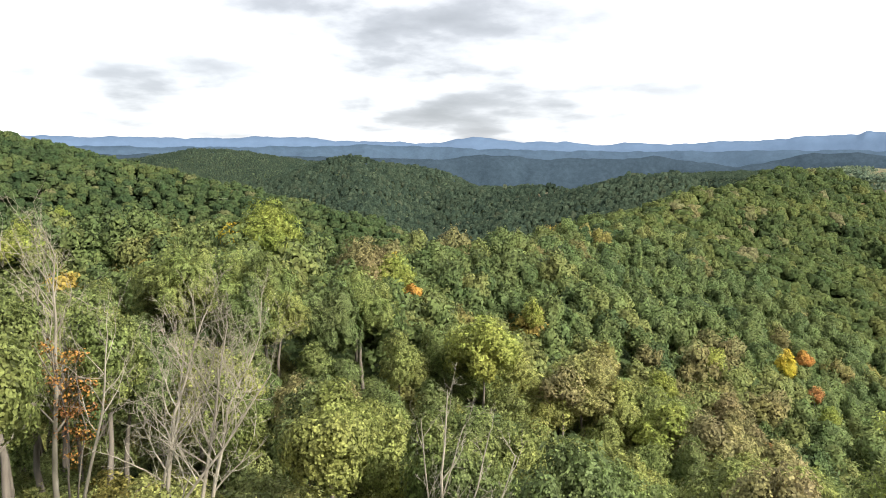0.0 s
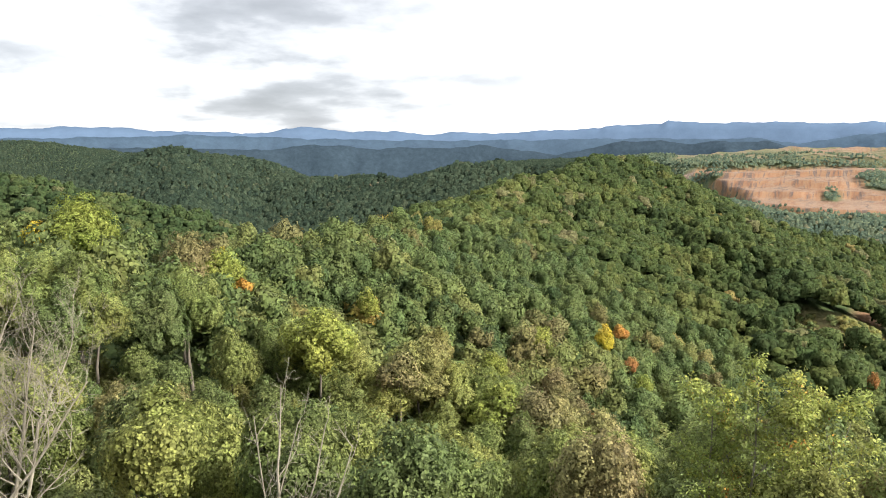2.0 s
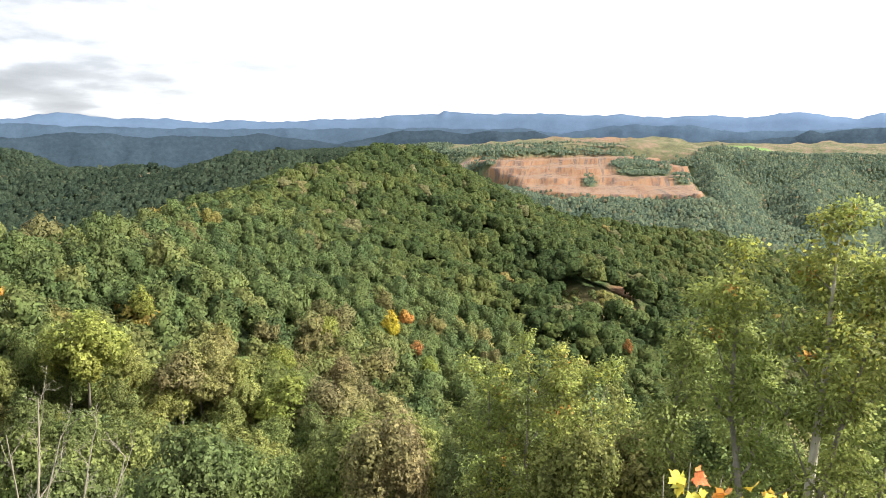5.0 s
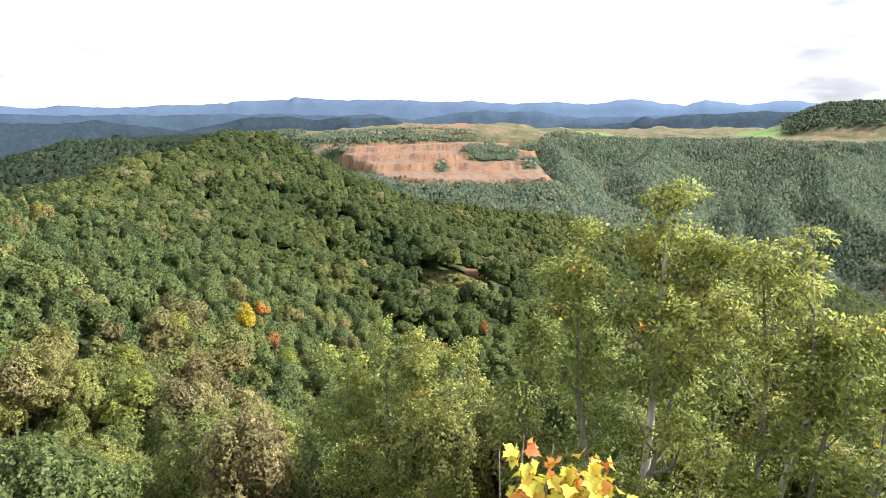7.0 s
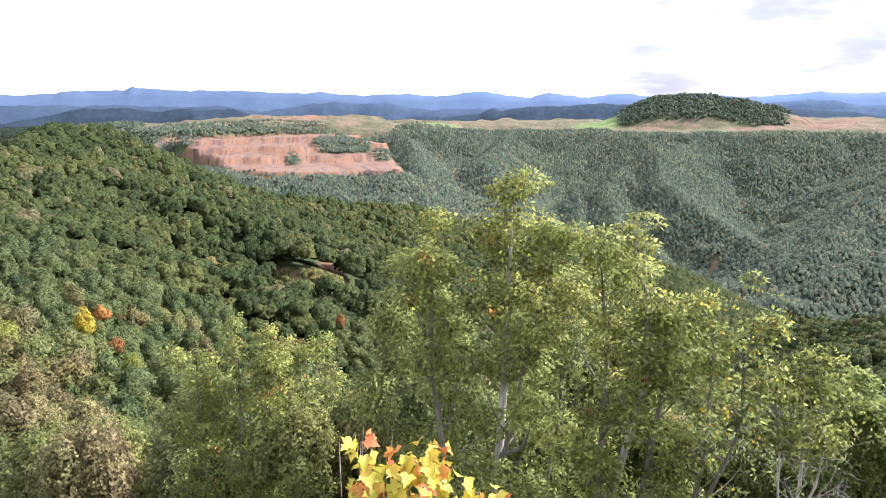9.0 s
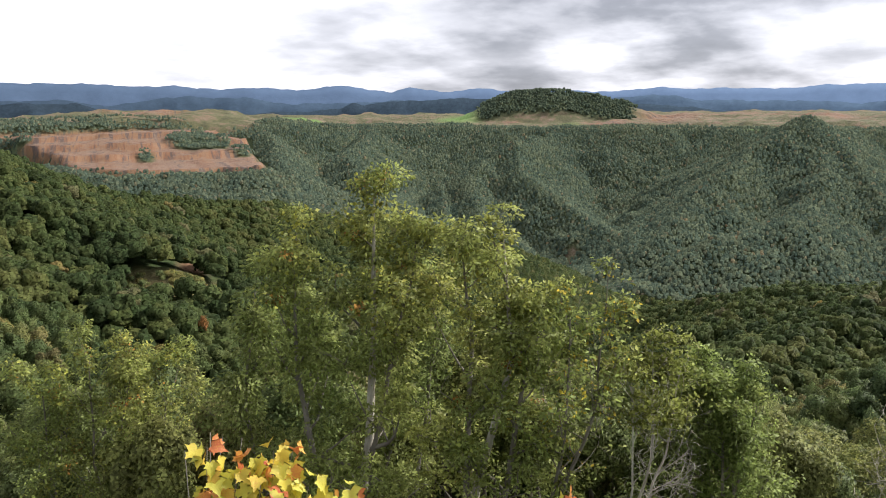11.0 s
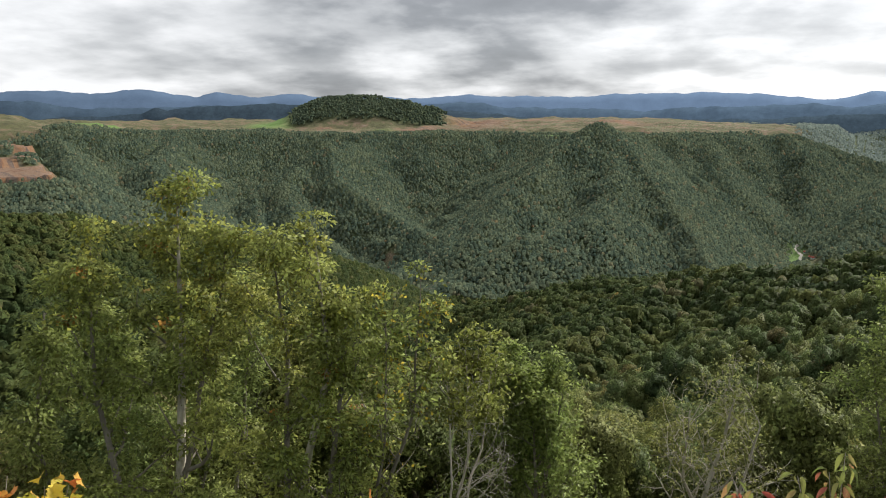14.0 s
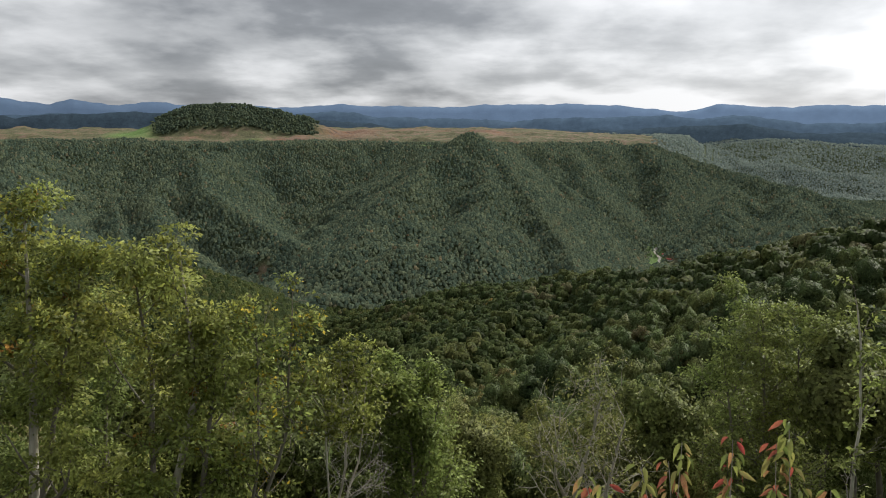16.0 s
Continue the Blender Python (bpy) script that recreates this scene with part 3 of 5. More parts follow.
    fr = N("ShaderNodeMapRange"); fr.inputs["From Min"].default_value, fr.inputs["From Max"].default_value = 1.25, 1.17
    Lk(steep.outputs[0], fr.inputs[0])
    mxf = N("ShaderNodeMix"); mxf.data_type = "RGBA"
    Lk(fr.outputs[0], mxf.inputs["Factor"]); Lk(beds, mxf.inputs[6]); Lk(fans, mxf.inputs[7])
    earth_c = mxf.outputs[2]

    def blend(a, b, key):
        at_ = N("ShaderNodeAttribute"); at_.attribute_name = key
        mx = N("ShaderNodeMix"); mx.data_type = "RGBA"
        Lk(at_.outputs["Fac"], mx.inputs["Factor"]); Lk(a, mx.inputs[6]); Lk(b, mx.inputs[7])
        return mx.outputs[2]
    # far ground lightened to canopy green, in place of haze over the gaps
    far_c = tone(0.06, [(0.3, (0.05, 0.068, 0.033)), (0.5, (0.075, 0.098, 0.045)), (0.7, (0.10, 0.115, 0.055))], 8, 0.7)
    dry_c = tone(0.35, [(0.3, (0.15, 0.115, 0.055)), (0.5, (0.22, 0.175, 0.085)), (0.7, (0.20, 0.19, 0.08))], 6)
    col = blend(blend(blend(blend(blend(floor_c, far_c, "canopy"), grass_c, "grass"), lawn_c, "lawn"), dry_c, "dry"), earth_c, "earth")
    p = N("ShaderNodeBsdfPrincipled"); p.inputs["Roughness"].default_value = 0.95; p.inputs["Specular IOR Level"].default_value = 0.15
    Lk(col, p.inputs["Base Color"])
    nn = noise_node(N, Lk, 0.35, 8, 0.7, pos)
    bp = N("ShaderNodeBump"); bp.inputs["Strength"].default_value = 0.8; bp.inputs["Distance"].default_value = 2.0
    Lk(nn.outputs[0], bp.inputs["Height"]); Lk(bp.outputs[0], p.inputs["Normal"])
    Lk(p.outputs[0], out.inputs[0])
    return mt


M_LAND = land_material()
AZ = np.concatenate([np.arange(-36, 120, 0.5), np.linspace(120, 324, 50, endpoint=False)])
RAD = np.concatenate([np.linspace(0.5, 12, 10), np.geomspace(14, 1250, 150), np.arange(1265, 3100, 18), np.geomspace(3125, 4960, 26)])


def build_land():
    A, Rr = np.meshgrid(np.radians(AZ), RAD, indexing="ij")
    X, Y = Rr * np.sin(A), Rr * np.cos(A)
    Z = height(X, Y)
    n, m_ = X.shape
    V = np.stack([X, Y, Z], -1).reshape(-1, 3)
    i, j = np.meshgrid(np.arange(n), np.arange(m_ - 1), indexing="ij")
    k = (i + 1) % n
    F = np.stack([i * m_ + j, i * m_ + j + 1, k * m_ + j + 1, k * m_ + j], -1).reshape(-1, 4)
    V = np.vstack([V, [[0, 0, float(height(np.array([0.0]), np.array([0.0]))[0])]]])
    c = len(V) - 1
    i = np.arange(0, n - 1, 2)
    F = np.vstack([F, np.stack([np.full_like(i, c), i * m_, (i + 1) % n * m_, (i + 2) % n * m_], -1)])
    x, y = V[:, 0], V[:, 1]
    earth = np.maximum(quarry_zone(x, y) * (1 - quarry_woods(x, y)), clearing(x, y, "earth"))
    grass = np.maximum(plateau_zone(x, y), clearing(x, y, "grass"))
    return tagged(new("ground", quads_mesh("ground", V, F, True, [M_LAND], None, {"earth": earth, "grass": grass, "lawn": clearing(x, y, "lawn"), "dry": clearing(x, y, "dry"), "canopy": np.clip((np.hypot(x, y) - 450) / 350, 0, 1)})),
                  "steep wooded mountain land with quarry and plateau", "ground", kind="structure")


build_land()

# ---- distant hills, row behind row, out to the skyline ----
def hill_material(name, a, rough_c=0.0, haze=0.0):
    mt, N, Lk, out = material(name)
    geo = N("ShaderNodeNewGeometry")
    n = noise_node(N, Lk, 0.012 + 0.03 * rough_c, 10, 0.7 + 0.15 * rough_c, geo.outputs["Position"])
    # the blue of the base colour stands for haze in between
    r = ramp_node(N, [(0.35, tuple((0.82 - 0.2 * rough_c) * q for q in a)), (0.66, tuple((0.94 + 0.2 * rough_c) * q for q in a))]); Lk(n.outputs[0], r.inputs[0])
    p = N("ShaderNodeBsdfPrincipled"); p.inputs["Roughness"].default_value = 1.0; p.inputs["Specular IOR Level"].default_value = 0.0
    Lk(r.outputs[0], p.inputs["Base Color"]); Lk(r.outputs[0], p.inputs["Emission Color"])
    # the slopes themselves glow in place of lit haze, more towards the sun
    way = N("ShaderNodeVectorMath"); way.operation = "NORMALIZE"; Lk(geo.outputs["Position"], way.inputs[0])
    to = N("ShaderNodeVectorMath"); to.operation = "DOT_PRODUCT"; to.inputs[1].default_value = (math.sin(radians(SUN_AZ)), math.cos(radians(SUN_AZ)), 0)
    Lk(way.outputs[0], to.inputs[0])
    haze_glow = N("ShaderNodeMapRange"); haze_glow.inputs["From Min"].default_value, haze_glow.inputs["From Max"].default_value = 0.0, 0.95
    haze_glow.inputs["To Min"].default_value, haze_glow.inputs["To Max"].default_value = haze, 0.6 + 3.2 * haze
    Lk(to.outputs["Value"], haze_glow.inputs[0]); Lk(haze_glow.outputs[0], p.inputs["Emission Strength"])
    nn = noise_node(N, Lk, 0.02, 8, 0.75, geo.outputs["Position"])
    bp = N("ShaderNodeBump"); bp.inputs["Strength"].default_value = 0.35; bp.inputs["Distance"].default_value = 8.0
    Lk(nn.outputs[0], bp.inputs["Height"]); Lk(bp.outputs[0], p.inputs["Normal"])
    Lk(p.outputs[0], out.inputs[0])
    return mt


def distant_hills(crest, dist, mat, seed, wobble, depth=420.0, label="wooded hills in the distance, haze in their colour"):
    """A row of hills with a crest at the elevations given by bearing, spurs running down to the front, and a back slope."""
    rng = np.random.default_rng(seed)
    ph = rng.uniform(0, 6.28, 12)
    az = np.arange(-48, 132, 0.22)
    el = np.interp(az, [c[0] for c in crest], [c[1] for c in crest])
    fine = lambda a: sum(np.sin(a * q + ph[k]) / (1 + q * 0.5) for k, q in enumerate((1.1, 1.9, 3.1, 4.7, 7.3, 10.9)))
    rows, base = [], -260.0
    for s in np.linspace(-1, 1, 19):
        d = dist + s * depth
        x, y = d * np.sin(np.radians(az)), d * np.cos(np.radians(az))
        blur = min(1.0, 4 * abs(s))
        el_s = (1 - blur) * el + blur * np.convolve(np.pad(el, 16, mode="edge"), np.ones(33) / 33, mode="valid")
        top = EYE + dist * np.tan(np.radians(el_s + wobble * fine(az + 5 * s)))
        fall = abs(s)
        rib = (0.35 * ripple(x + 700 * seed, y, 900) + 0.25 * ripple(x, y + 900 * seed, 330)) * (0.3 if dist > 4500 else 1.0)
        z = top - (top - base) * np.clip(fall + rib * fall * (1 - fall) * 1.6, 0, 1.05)
        rows.append(np.stack([x, y, z], -1))
    V = np.stack(rows, 1); n, m_ = V.shape[:2]
    i, j = np.meshgrid(np.arange(n - 1), np.arange(m_ - 1), indexing="ij")
    F = np.stack([i * m_ + j, i * m_ + j + 1, (i + 1) * m_ + j + 1, (i + 1) * m_ + j], -1).reshape(-1, 4)
    return tagged(new("distant_hills", quads_mesh("distant_hills", V.reshape(-1, 3), F, True, [mat])), label, "hills", kind="structure")


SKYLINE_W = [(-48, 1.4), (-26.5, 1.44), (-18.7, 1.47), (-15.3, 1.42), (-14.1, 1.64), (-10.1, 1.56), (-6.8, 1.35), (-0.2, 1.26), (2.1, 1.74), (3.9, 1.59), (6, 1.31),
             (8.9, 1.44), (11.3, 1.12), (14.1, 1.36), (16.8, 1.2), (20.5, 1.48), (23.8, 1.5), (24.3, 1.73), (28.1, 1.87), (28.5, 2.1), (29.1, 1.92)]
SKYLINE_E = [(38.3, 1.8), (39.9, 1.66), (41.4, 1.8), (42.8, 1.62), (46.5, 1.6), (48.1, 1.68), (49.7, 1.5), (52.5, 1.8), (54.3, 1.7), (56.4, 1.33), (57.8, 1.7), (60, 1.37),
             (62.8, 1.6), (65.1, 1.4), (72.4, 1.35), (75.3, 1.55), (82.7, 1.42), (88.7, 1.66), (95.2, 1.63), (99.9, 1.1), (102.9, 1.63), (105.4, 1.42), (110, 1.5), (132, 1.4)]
distant_hills(SKYLINE_W + SKYLINE_E, 4780, hill_material("haze_blue_far_hills", (0.072, 0.106, 0.160), 0.0, 0.45), 3, 0.05)
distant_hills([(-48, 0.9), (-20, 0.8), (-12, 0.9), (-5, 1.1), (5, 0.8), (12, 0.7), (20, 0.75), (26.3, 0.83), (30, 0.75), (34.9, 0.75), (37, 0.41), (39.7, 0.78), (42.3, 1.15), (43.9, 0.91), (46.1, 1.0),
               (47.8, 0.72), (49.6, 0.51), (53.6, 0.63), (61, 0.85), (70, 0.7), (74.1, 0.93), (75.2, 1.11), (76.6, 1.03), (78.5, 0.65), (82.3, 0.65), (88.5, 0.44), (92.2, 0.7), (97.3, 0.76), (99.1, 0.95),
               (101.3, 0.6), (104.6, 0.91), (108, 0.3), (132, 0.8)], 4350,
              hill_material("haze_blue_green_hills", (0.046, 0.070, 0.100), 0.4, 0.3), 8, 0.05, 360)
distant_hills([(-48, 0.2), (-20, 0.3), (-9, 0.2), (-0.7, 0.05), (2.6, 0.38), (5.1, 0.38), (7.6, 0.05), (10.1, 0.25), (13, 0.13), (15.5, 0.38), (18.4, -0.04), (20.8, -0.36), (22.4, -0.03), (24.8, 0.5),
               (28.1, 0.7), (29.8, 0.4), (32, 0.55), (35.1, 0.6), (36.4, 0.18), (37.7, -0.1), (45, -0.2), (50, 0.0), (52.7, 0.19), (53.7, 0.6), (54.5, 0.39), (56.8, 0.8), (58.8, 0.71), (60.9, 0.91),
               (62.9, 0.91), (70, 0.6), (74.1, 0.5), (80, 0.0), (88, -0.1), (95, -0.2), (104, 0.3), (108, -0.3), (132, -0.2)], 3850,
              hill_material("haze_tinted_dark_hills", (0.030, 0.045, 0.060), 0.9, 0.22), 21, 0.05, 330)

# ---- the woods ----
def unit(v):
    return v / np.maximum(np.linalg.norm(v, axis=-1, keepdims=True), 1e-9)


def leaf_quads(P, D, size, rng, flat=0.5):
    """Pointed, folded leaf sprays at P facing about along D: 4 corners each."""
    n = len(P)
    nrm = unit(D + flat * rng.normal(size=(n, 3)))
    a = unit(np.cross(nrm, unit(rng.normal(size=(n, 3)))))
    b = np.cross(nrm, a)
    s = (size * rng.uniform(0.65, 1.35, n))[:, None]
    fold = nrm * s * 0.18
    V = np.stack([P - a * s * 0.5, P + b * s * 0.36 - fold + a * s * 0.05, P + a * s * 0.6, P - b * s * 0.36 - fold + a * s * 0.05], 1)
    return V.reshape(-1, 3), np.arange(4 * n).reshape(n, 4)[:, ::-1]


CUBE_N = 2
def ball_quads(c, r, rng, n=CUBE_N, rough=0.14):
    """A lumpy ball of quads (the shaded inside of a leafy lobe)."""
    V, F = [], []
    g = np.linspace(-1, 1, n + 1)
    for axis in range(3):
        for sgn in (-1, 1):
            u, v = np.meshgrid(g, g, indexing="ij")
            w = np.full_like(u, sgn)
            P = np.stack([(w, u, v), (v, w, u), (u, v, w)][axis], -1).reshape(-1, 3)
            k = sum(len(q) for q in V)
            i, j = np.meshgrid(np.arange(n), np.arange(n), indexing="ij")
            q = np.stack([i * (n + 1) + j, (i + 1) * (n + 1) + j, (i + 1) * (n + 1) + j + 1, i * (n + 1) + j + 1], -1).reshape(-1, 4)
            F.append(k + (q if sgn > 0 else q[:, ::-1])); V.append(unit(P))
    V, F = np.vstack(V), np.vstack(F)
    _, first, back = np.unique(np.round(V, 4), axis=0, return_index=True, return_inverse=True)
    V, F = V[first], back.ravel()[F]
    V = V @ np.linalg.qr(rng.normal(size=(3, 3)))[0] * (1 if n > 1 else 1.12)
    f = 1 + rough * np.sin(V @ rng.normal(size=3) * 4 + rng.uniform(0, 6)) + rough * np.sin(V @ rng.normal(size=3) * 5 + rng.uniform(0, 6))
    return np.asarray(c) + V * (np.asarray(r) * f[:, None]), F


def crown_mesh(rng, lobes, leaves, leaf, tall=1.0, core=0.8, low=-0.45, lump=1):
    """A crown of radius 1 about its centre: lobes of leaves over shaded lumps. Vertices, quads, soft normals."""
    C = []
    while len(C) < lobes:
        d = unit(rng.normal(size=3))
        if d[2] < low:
            continue
        C.append((d * rng.uniform(0.4, 0.82) * (1, 1, tall), rng.uniform(0.26, 0.46)))
    C.append((np.array([0, 0, 0.05 * tall]), 0.52))
    V, F, M, k = [], [], [], 0
    for c, r in C:
        v, f = ball_quads(c, r * core, rng, lump, 0.14 if lump == 1 else 0.22)
        f = f[[q for q in range(len(f)) if v[f[q]][:, 2].mean() > -0.4]]
        V.append(v); F.append(f + k); k += len(v); M.append(0.6 * unit(v - c) + 0.5 * unit(v))
    want, P, D, Q = leaves, [], [], []
    while want > 0:
        c, r = C[rng.integers(len(C))]
        d = unit(rng.normal(size=3) + np.array([0, 0, 0.25]))
        p = c + d * r * rng.uniform(0.84, 1.18)
        if any(np.linalg.norm(p - c2) < r2 * 0.82 for c2, r2 in C if c2 is not c):
            continue
        P.append(p); D.append(d + 0.5 * unit(p) + (0, 0, 0.2)); Q.append(0.6 * d + 0.4 * unit(p)); want -= 1
    v, f = leaf_quads(np.array(P), np.array(D), leaf, rng, 0.38)
    V.append(v); F.append(f + k)
    own = unit(np.cross(v[f[:, 2]] - v[f[:, 0]], v[f[:, 3]] - v[f[:, 1]]))
    M.append(np.repeat(np.array(Q) + 0.15 * own + (0, 0, 0.1), 4, axis=0))
    return np.vstack(V), np.vstack(F), unit(np.vstack(M))


def crown_normals(v, f, own=0.35):
    """Soft shading over a crown: the way out from its middle, and some of each leaf's own face."""
    a = np.zeros_like(v)
    n = unit(np.cross(v[f[:, 2]] - v[f[:, 0]], v[f[:, 3]] - v[f[:, 1]]))
    for k in range(4):
        np.add.at(a, f[:, k], n)
    return unit((1 - own) * unit(v + (0, 0, 0.1)) + own * unit(a))


def pine_mesh(rng, tiers, per, leaf):
    P, D = [], []
    for i in range(tiers):
        h = i / tiers
        r = (1 - h) * 0.55 + 0.05
        for q in range(per):
            a = rng.uniform(0, 6.28); rr = r * rng.uniform(0.35, 1.05)
            P.append((rr * math.cos(a), rr * math.sin(a), -1.2 + 2.6 * h - 0.25 * rr + rng.uniform(-0.05, 0.05)))
            D.append((0.5 * math.cos(a), 0.5 * math.sin(a), 1.0))
    v, f = leaf_quads(np.array(P), np.array(D), leaf, rng, 0.3)
    g, h = ball_quads((0, 0, 0), np.array([0.22, 0.22, 1.25]), rng)
    v, f = np.vstack([v, g]), np.vstack([f, h + len(v)])
    return v, f, crown_normals(v, f)


def tube_quads(path, radii, sides=6):
    """A bent, tapered round stick through the points of path."""
    path = [np.asarray(p, float) for p in path]
    V, F = [], []
    for i, (p, r) in enumerate(zip(path, radii)):
        t = unit(path[min(i + 1, len(path) - 1)] - path[max(i - 1, 0)])
        ref = np.array([0, 0, 1.0]) if abs(t[2]) < 0.9 else np.array([1.0, 0, 0])
        a = unit(np.cross(t, ref)); b = np.cross(t, a)
        for k in range(sides):
            w = 2 * math.pi * k / sides
            V.append(p + r * (a * math.cos(w) + b * math.sin(w)))
    for i in range(len(path) - 1):
        for k in range(sides):
            k2 = (k + 1) % sides
            F.append((i * sides + k, i * sides + k2, (i + 1) * sides + k2, (i + 1) * sides + k))
    return np.array(V), np.array(F)


RNG = np.random.default_rng(11)
LOD_H = [crown_mesh(RNG, 22, 1300, 0.155, RNG.uniform(1.0, 1.3), 0.72) for _ in range(5)]
LOD_A = [crown_mesh(RNG, 20, 850, 0.17, RNG.uniform(0.95, 1.25), 0.75) for _ in range(6)]
LOD_A2 = [crown_mesh(RNG, 16, 300, 0.2, RNG.uniform(0.95, 1.25), 0.8) for _ in range(6)]
LOD_S = [crown_mesh(RNG, 12, 600, 0.17, 0.9, 0.6) for _ in range(4)]
LOD_B = [crown_mesh(RNG, 14, 200, 0.18, RNG.uniform(0.9, 1.2), 0.92) for _ in range(8)]


def dome(rng, rough=0.12, top=1.0):
    """A rounded, uneven crown of nine faces, open below."""
    a = np.arange(6) * math.pi / 3 + rng.uniform(0, 1)
    j = lambda: 1 + rough * rng.normal(size=6)
    r1, r2 = 0.62 * j(), 1.0 * j()
    V = np.vstack([[[0.1 * rng.normal(), 0.1 * rng.normal(), top]], np.stack([r1 * np.cos(a), r1 * np.sin(a), 0.8 * top * j()], -1),
                   np.stack([r2 * np.cos(a), r2 * np.sin(a), -0.3 + 0.1 * rng.normal(size=6)], -1)])
    F = [(0, 1, 2, 3), (0, 3, 4, 5), (0, 5, 6, 1)] + [(1 + k, 7 + k, 7 + (k + 1) % 6, 1 + (k + 1) % 6) for k in range(6)]
    return V, np.array(F)


def ridge_crown(rng, lobes):
    """A crown seen from afar: an uneven dome set with smaller leafy domes."""
    v, f = dome(rng, 0.12, 0.9)
    V, F, M, k = [v * 0.86], [f], [unit(v + (0, 0, 0.2))], len(v)
    for q in range(lobes):
        up = 1.25 * (1 - (q + 0.5) / lobes) - 0.1
        a = q * 2.4 + rng.uniform(-0.4, 0.4)
        c = unit(np.array([math.cos(a), math.sin(a), up + 0.15 * rng.normal()])) * rng.uniform(0.52, 0.74)
        v, f = dome(rng, 0.2, rng.uniform(0.8, 1.2))
        v = v * rng.uniform(0.3, 0.46)
        V.append(v + c); F.append(f + k); k += len(v); M.append(unit(0.75 * unit(v + (0, 0, 0.06)) + 0.4 * unit(v + c)))
    return np.vstack(V), np.vstack(F), np.vstack(M)


LOD_C = [ridge_crown(RNG, RNG.integers(6, 10)) for _ in range(10)]


def far_crown(rng):
    v, f = dome(rng, 0.16, rng.uniform(0.9, 1.35))
    return v, f, crown_normals(v, f, 0.5)


LOD_D = [far_crown(RNG) for _ in range(12)]
PINES = [pine_mesh(RNG, 12, 12, 0.28) for _ in range(3)]

# which places the viewpoint can see, so that the woods are dense there
V_AZ, V_R = np.arange(-36, 120, 0.5), np.concatenate([np.geomspace(8, 1300, 150), np.arange(1310, 4300, 16)])
_A, _R = np.meshgrid(np.radians(V_AZ), V_R, indexing="ij")
_E = (height(_R * np.sin(_A), _R * np.cos(_A)) + 9.0 * np.clip((_R - 40) / 40, 0, 1) - EYE) / _R
V_MAX = np.maximum.accumulate(_E, axis=1)


def seen(x, y, top):
    d = np.hypot(x, y); az = np.degrees(np.arctan2(x, y))
    i = np.clip(((az + 36) / 0.5).astype(int), 0, len(V_AZ) - 1)
    j = np.clip(np.searchsorted(V_R, d - 14) - 1, 0, len(V_R) - 1)
    return ((top - EYE) / d > V_MAX[i, j] - 0.001) & (az > -35.5) & (az < 119)


def scatter(cell, r0, r1, seed):
    rng = np.random.default_rng(seed)
    g = np.arange(-1.42 * r1, 1.42 * r1, cell)
    x, y = np.meshgrid(g, g, indexing="ij")
    x = (x + rng.uniform(0, 0.9 * cell, x.shape)).ravel(); y = (y + rng.uniform(0, 0.9 * cell, y.shape)).ravel()
    x, y = x * 0.8253 - y * 0.5646, x * 0.5646 + y * 0.8253
    d = np.hypot(x, y); az = np.degrees(np.arctan2(x, y))
    k = (d > r0) & (d <= r1) & (az > -35.5) & (az < 119)
    x, y = x[k], y[k]
    bare = np.maximum(np.maximum(quarry_zone(x, y) * (1 - quarry_woods(x, y)), plateau_zone(x, y) * (1 - rim_belt(x, y))), np.max([clearing(x, y, k) for k in ("earth", "lawn", "grass", "dry")], axis=0))
    k = bare < rng.uniform(0.25, 0.9, len(x))
    x, y = x[k], y[k]
    z = height(x, y)
    k = seen(x, y, z + 15)
    return x[k], y[k], z[k], rng


def join_forest(name, x, y, z, rng, protos, mat, label, rad, tall, lift, colour, lean=0.0, ground=0.25):
    """One mesh of many crowns on the land."""
    n = len(x)
    pick = rng.integers(0, len(protos), n)
    r = rng.uniform(*rad, n); sq = rng.uniform(*tall, n); a = rng.uniform(0, 6.28, n); up = rng.uniform(*lift, n)
    gx, gy = lean * (height(x + 6, y) - height(x - 6, y)) / 12, lean * (height(x, y + 6) - height(x, y - 6)) / 12   # crowns follow the slope
    VV, FF, TT, NN, k = [], [], [], [], 0
    for p, (v, f, m) in enumerate(protos):
        q = np.nonzero(pick == p)[0]
        if not len(q):
            continue
        c, s = np.cos(a[q])[:, None], np.sin(a[q])[:, None]
        R = r[q][:, None]
        X = (v[:, 0] * c - v[:, 1] * s) * R + x[q][:, None]
        Y = (v[:, 0] * s + v[:, 1] * c) * R + y[q][:, None]
        Zz = v[:, 2] * R * sq[q][:, None] + (z[q] + up[q])[:, None] + gx[q][:, None] * (X - x[q][:, None]) + gy[q][:, None] * (Y - y[q][:, None])
        V = np.stack([X, Y, Zz], -1).reshape(-1, 3)
        F = (f[None] + (np.arange(len(q)) * len(v))[:, None, None]).reshape(-1, 4) + k
        S = sq[q][:, None]
        n = unit(np.stack([m[:, 0] * c - m[:, 1] * s, m[:, 0] * s + m[:, 1] * c, m[:, 2] / S], -1))
        slope = unit(np.stack([-gx[q], -gy[q], np.ones(len(q))], -1))[:, None, :]
        NN.append(unit((1 - ground) * n + ground * slope).reshape(-1, 3))
        VV.append(V); FF.append(F); TT.append(np.repeat(colour[q], len(f))); k += len(V)
    return tagged(new(name, quads_mesh(name, np.vstack(VV), np.vstack(FF), True, [mat], None, {"tree": np.concatenate(TT)}, np.vstack(NN))), label, "forest", kind="stuff")


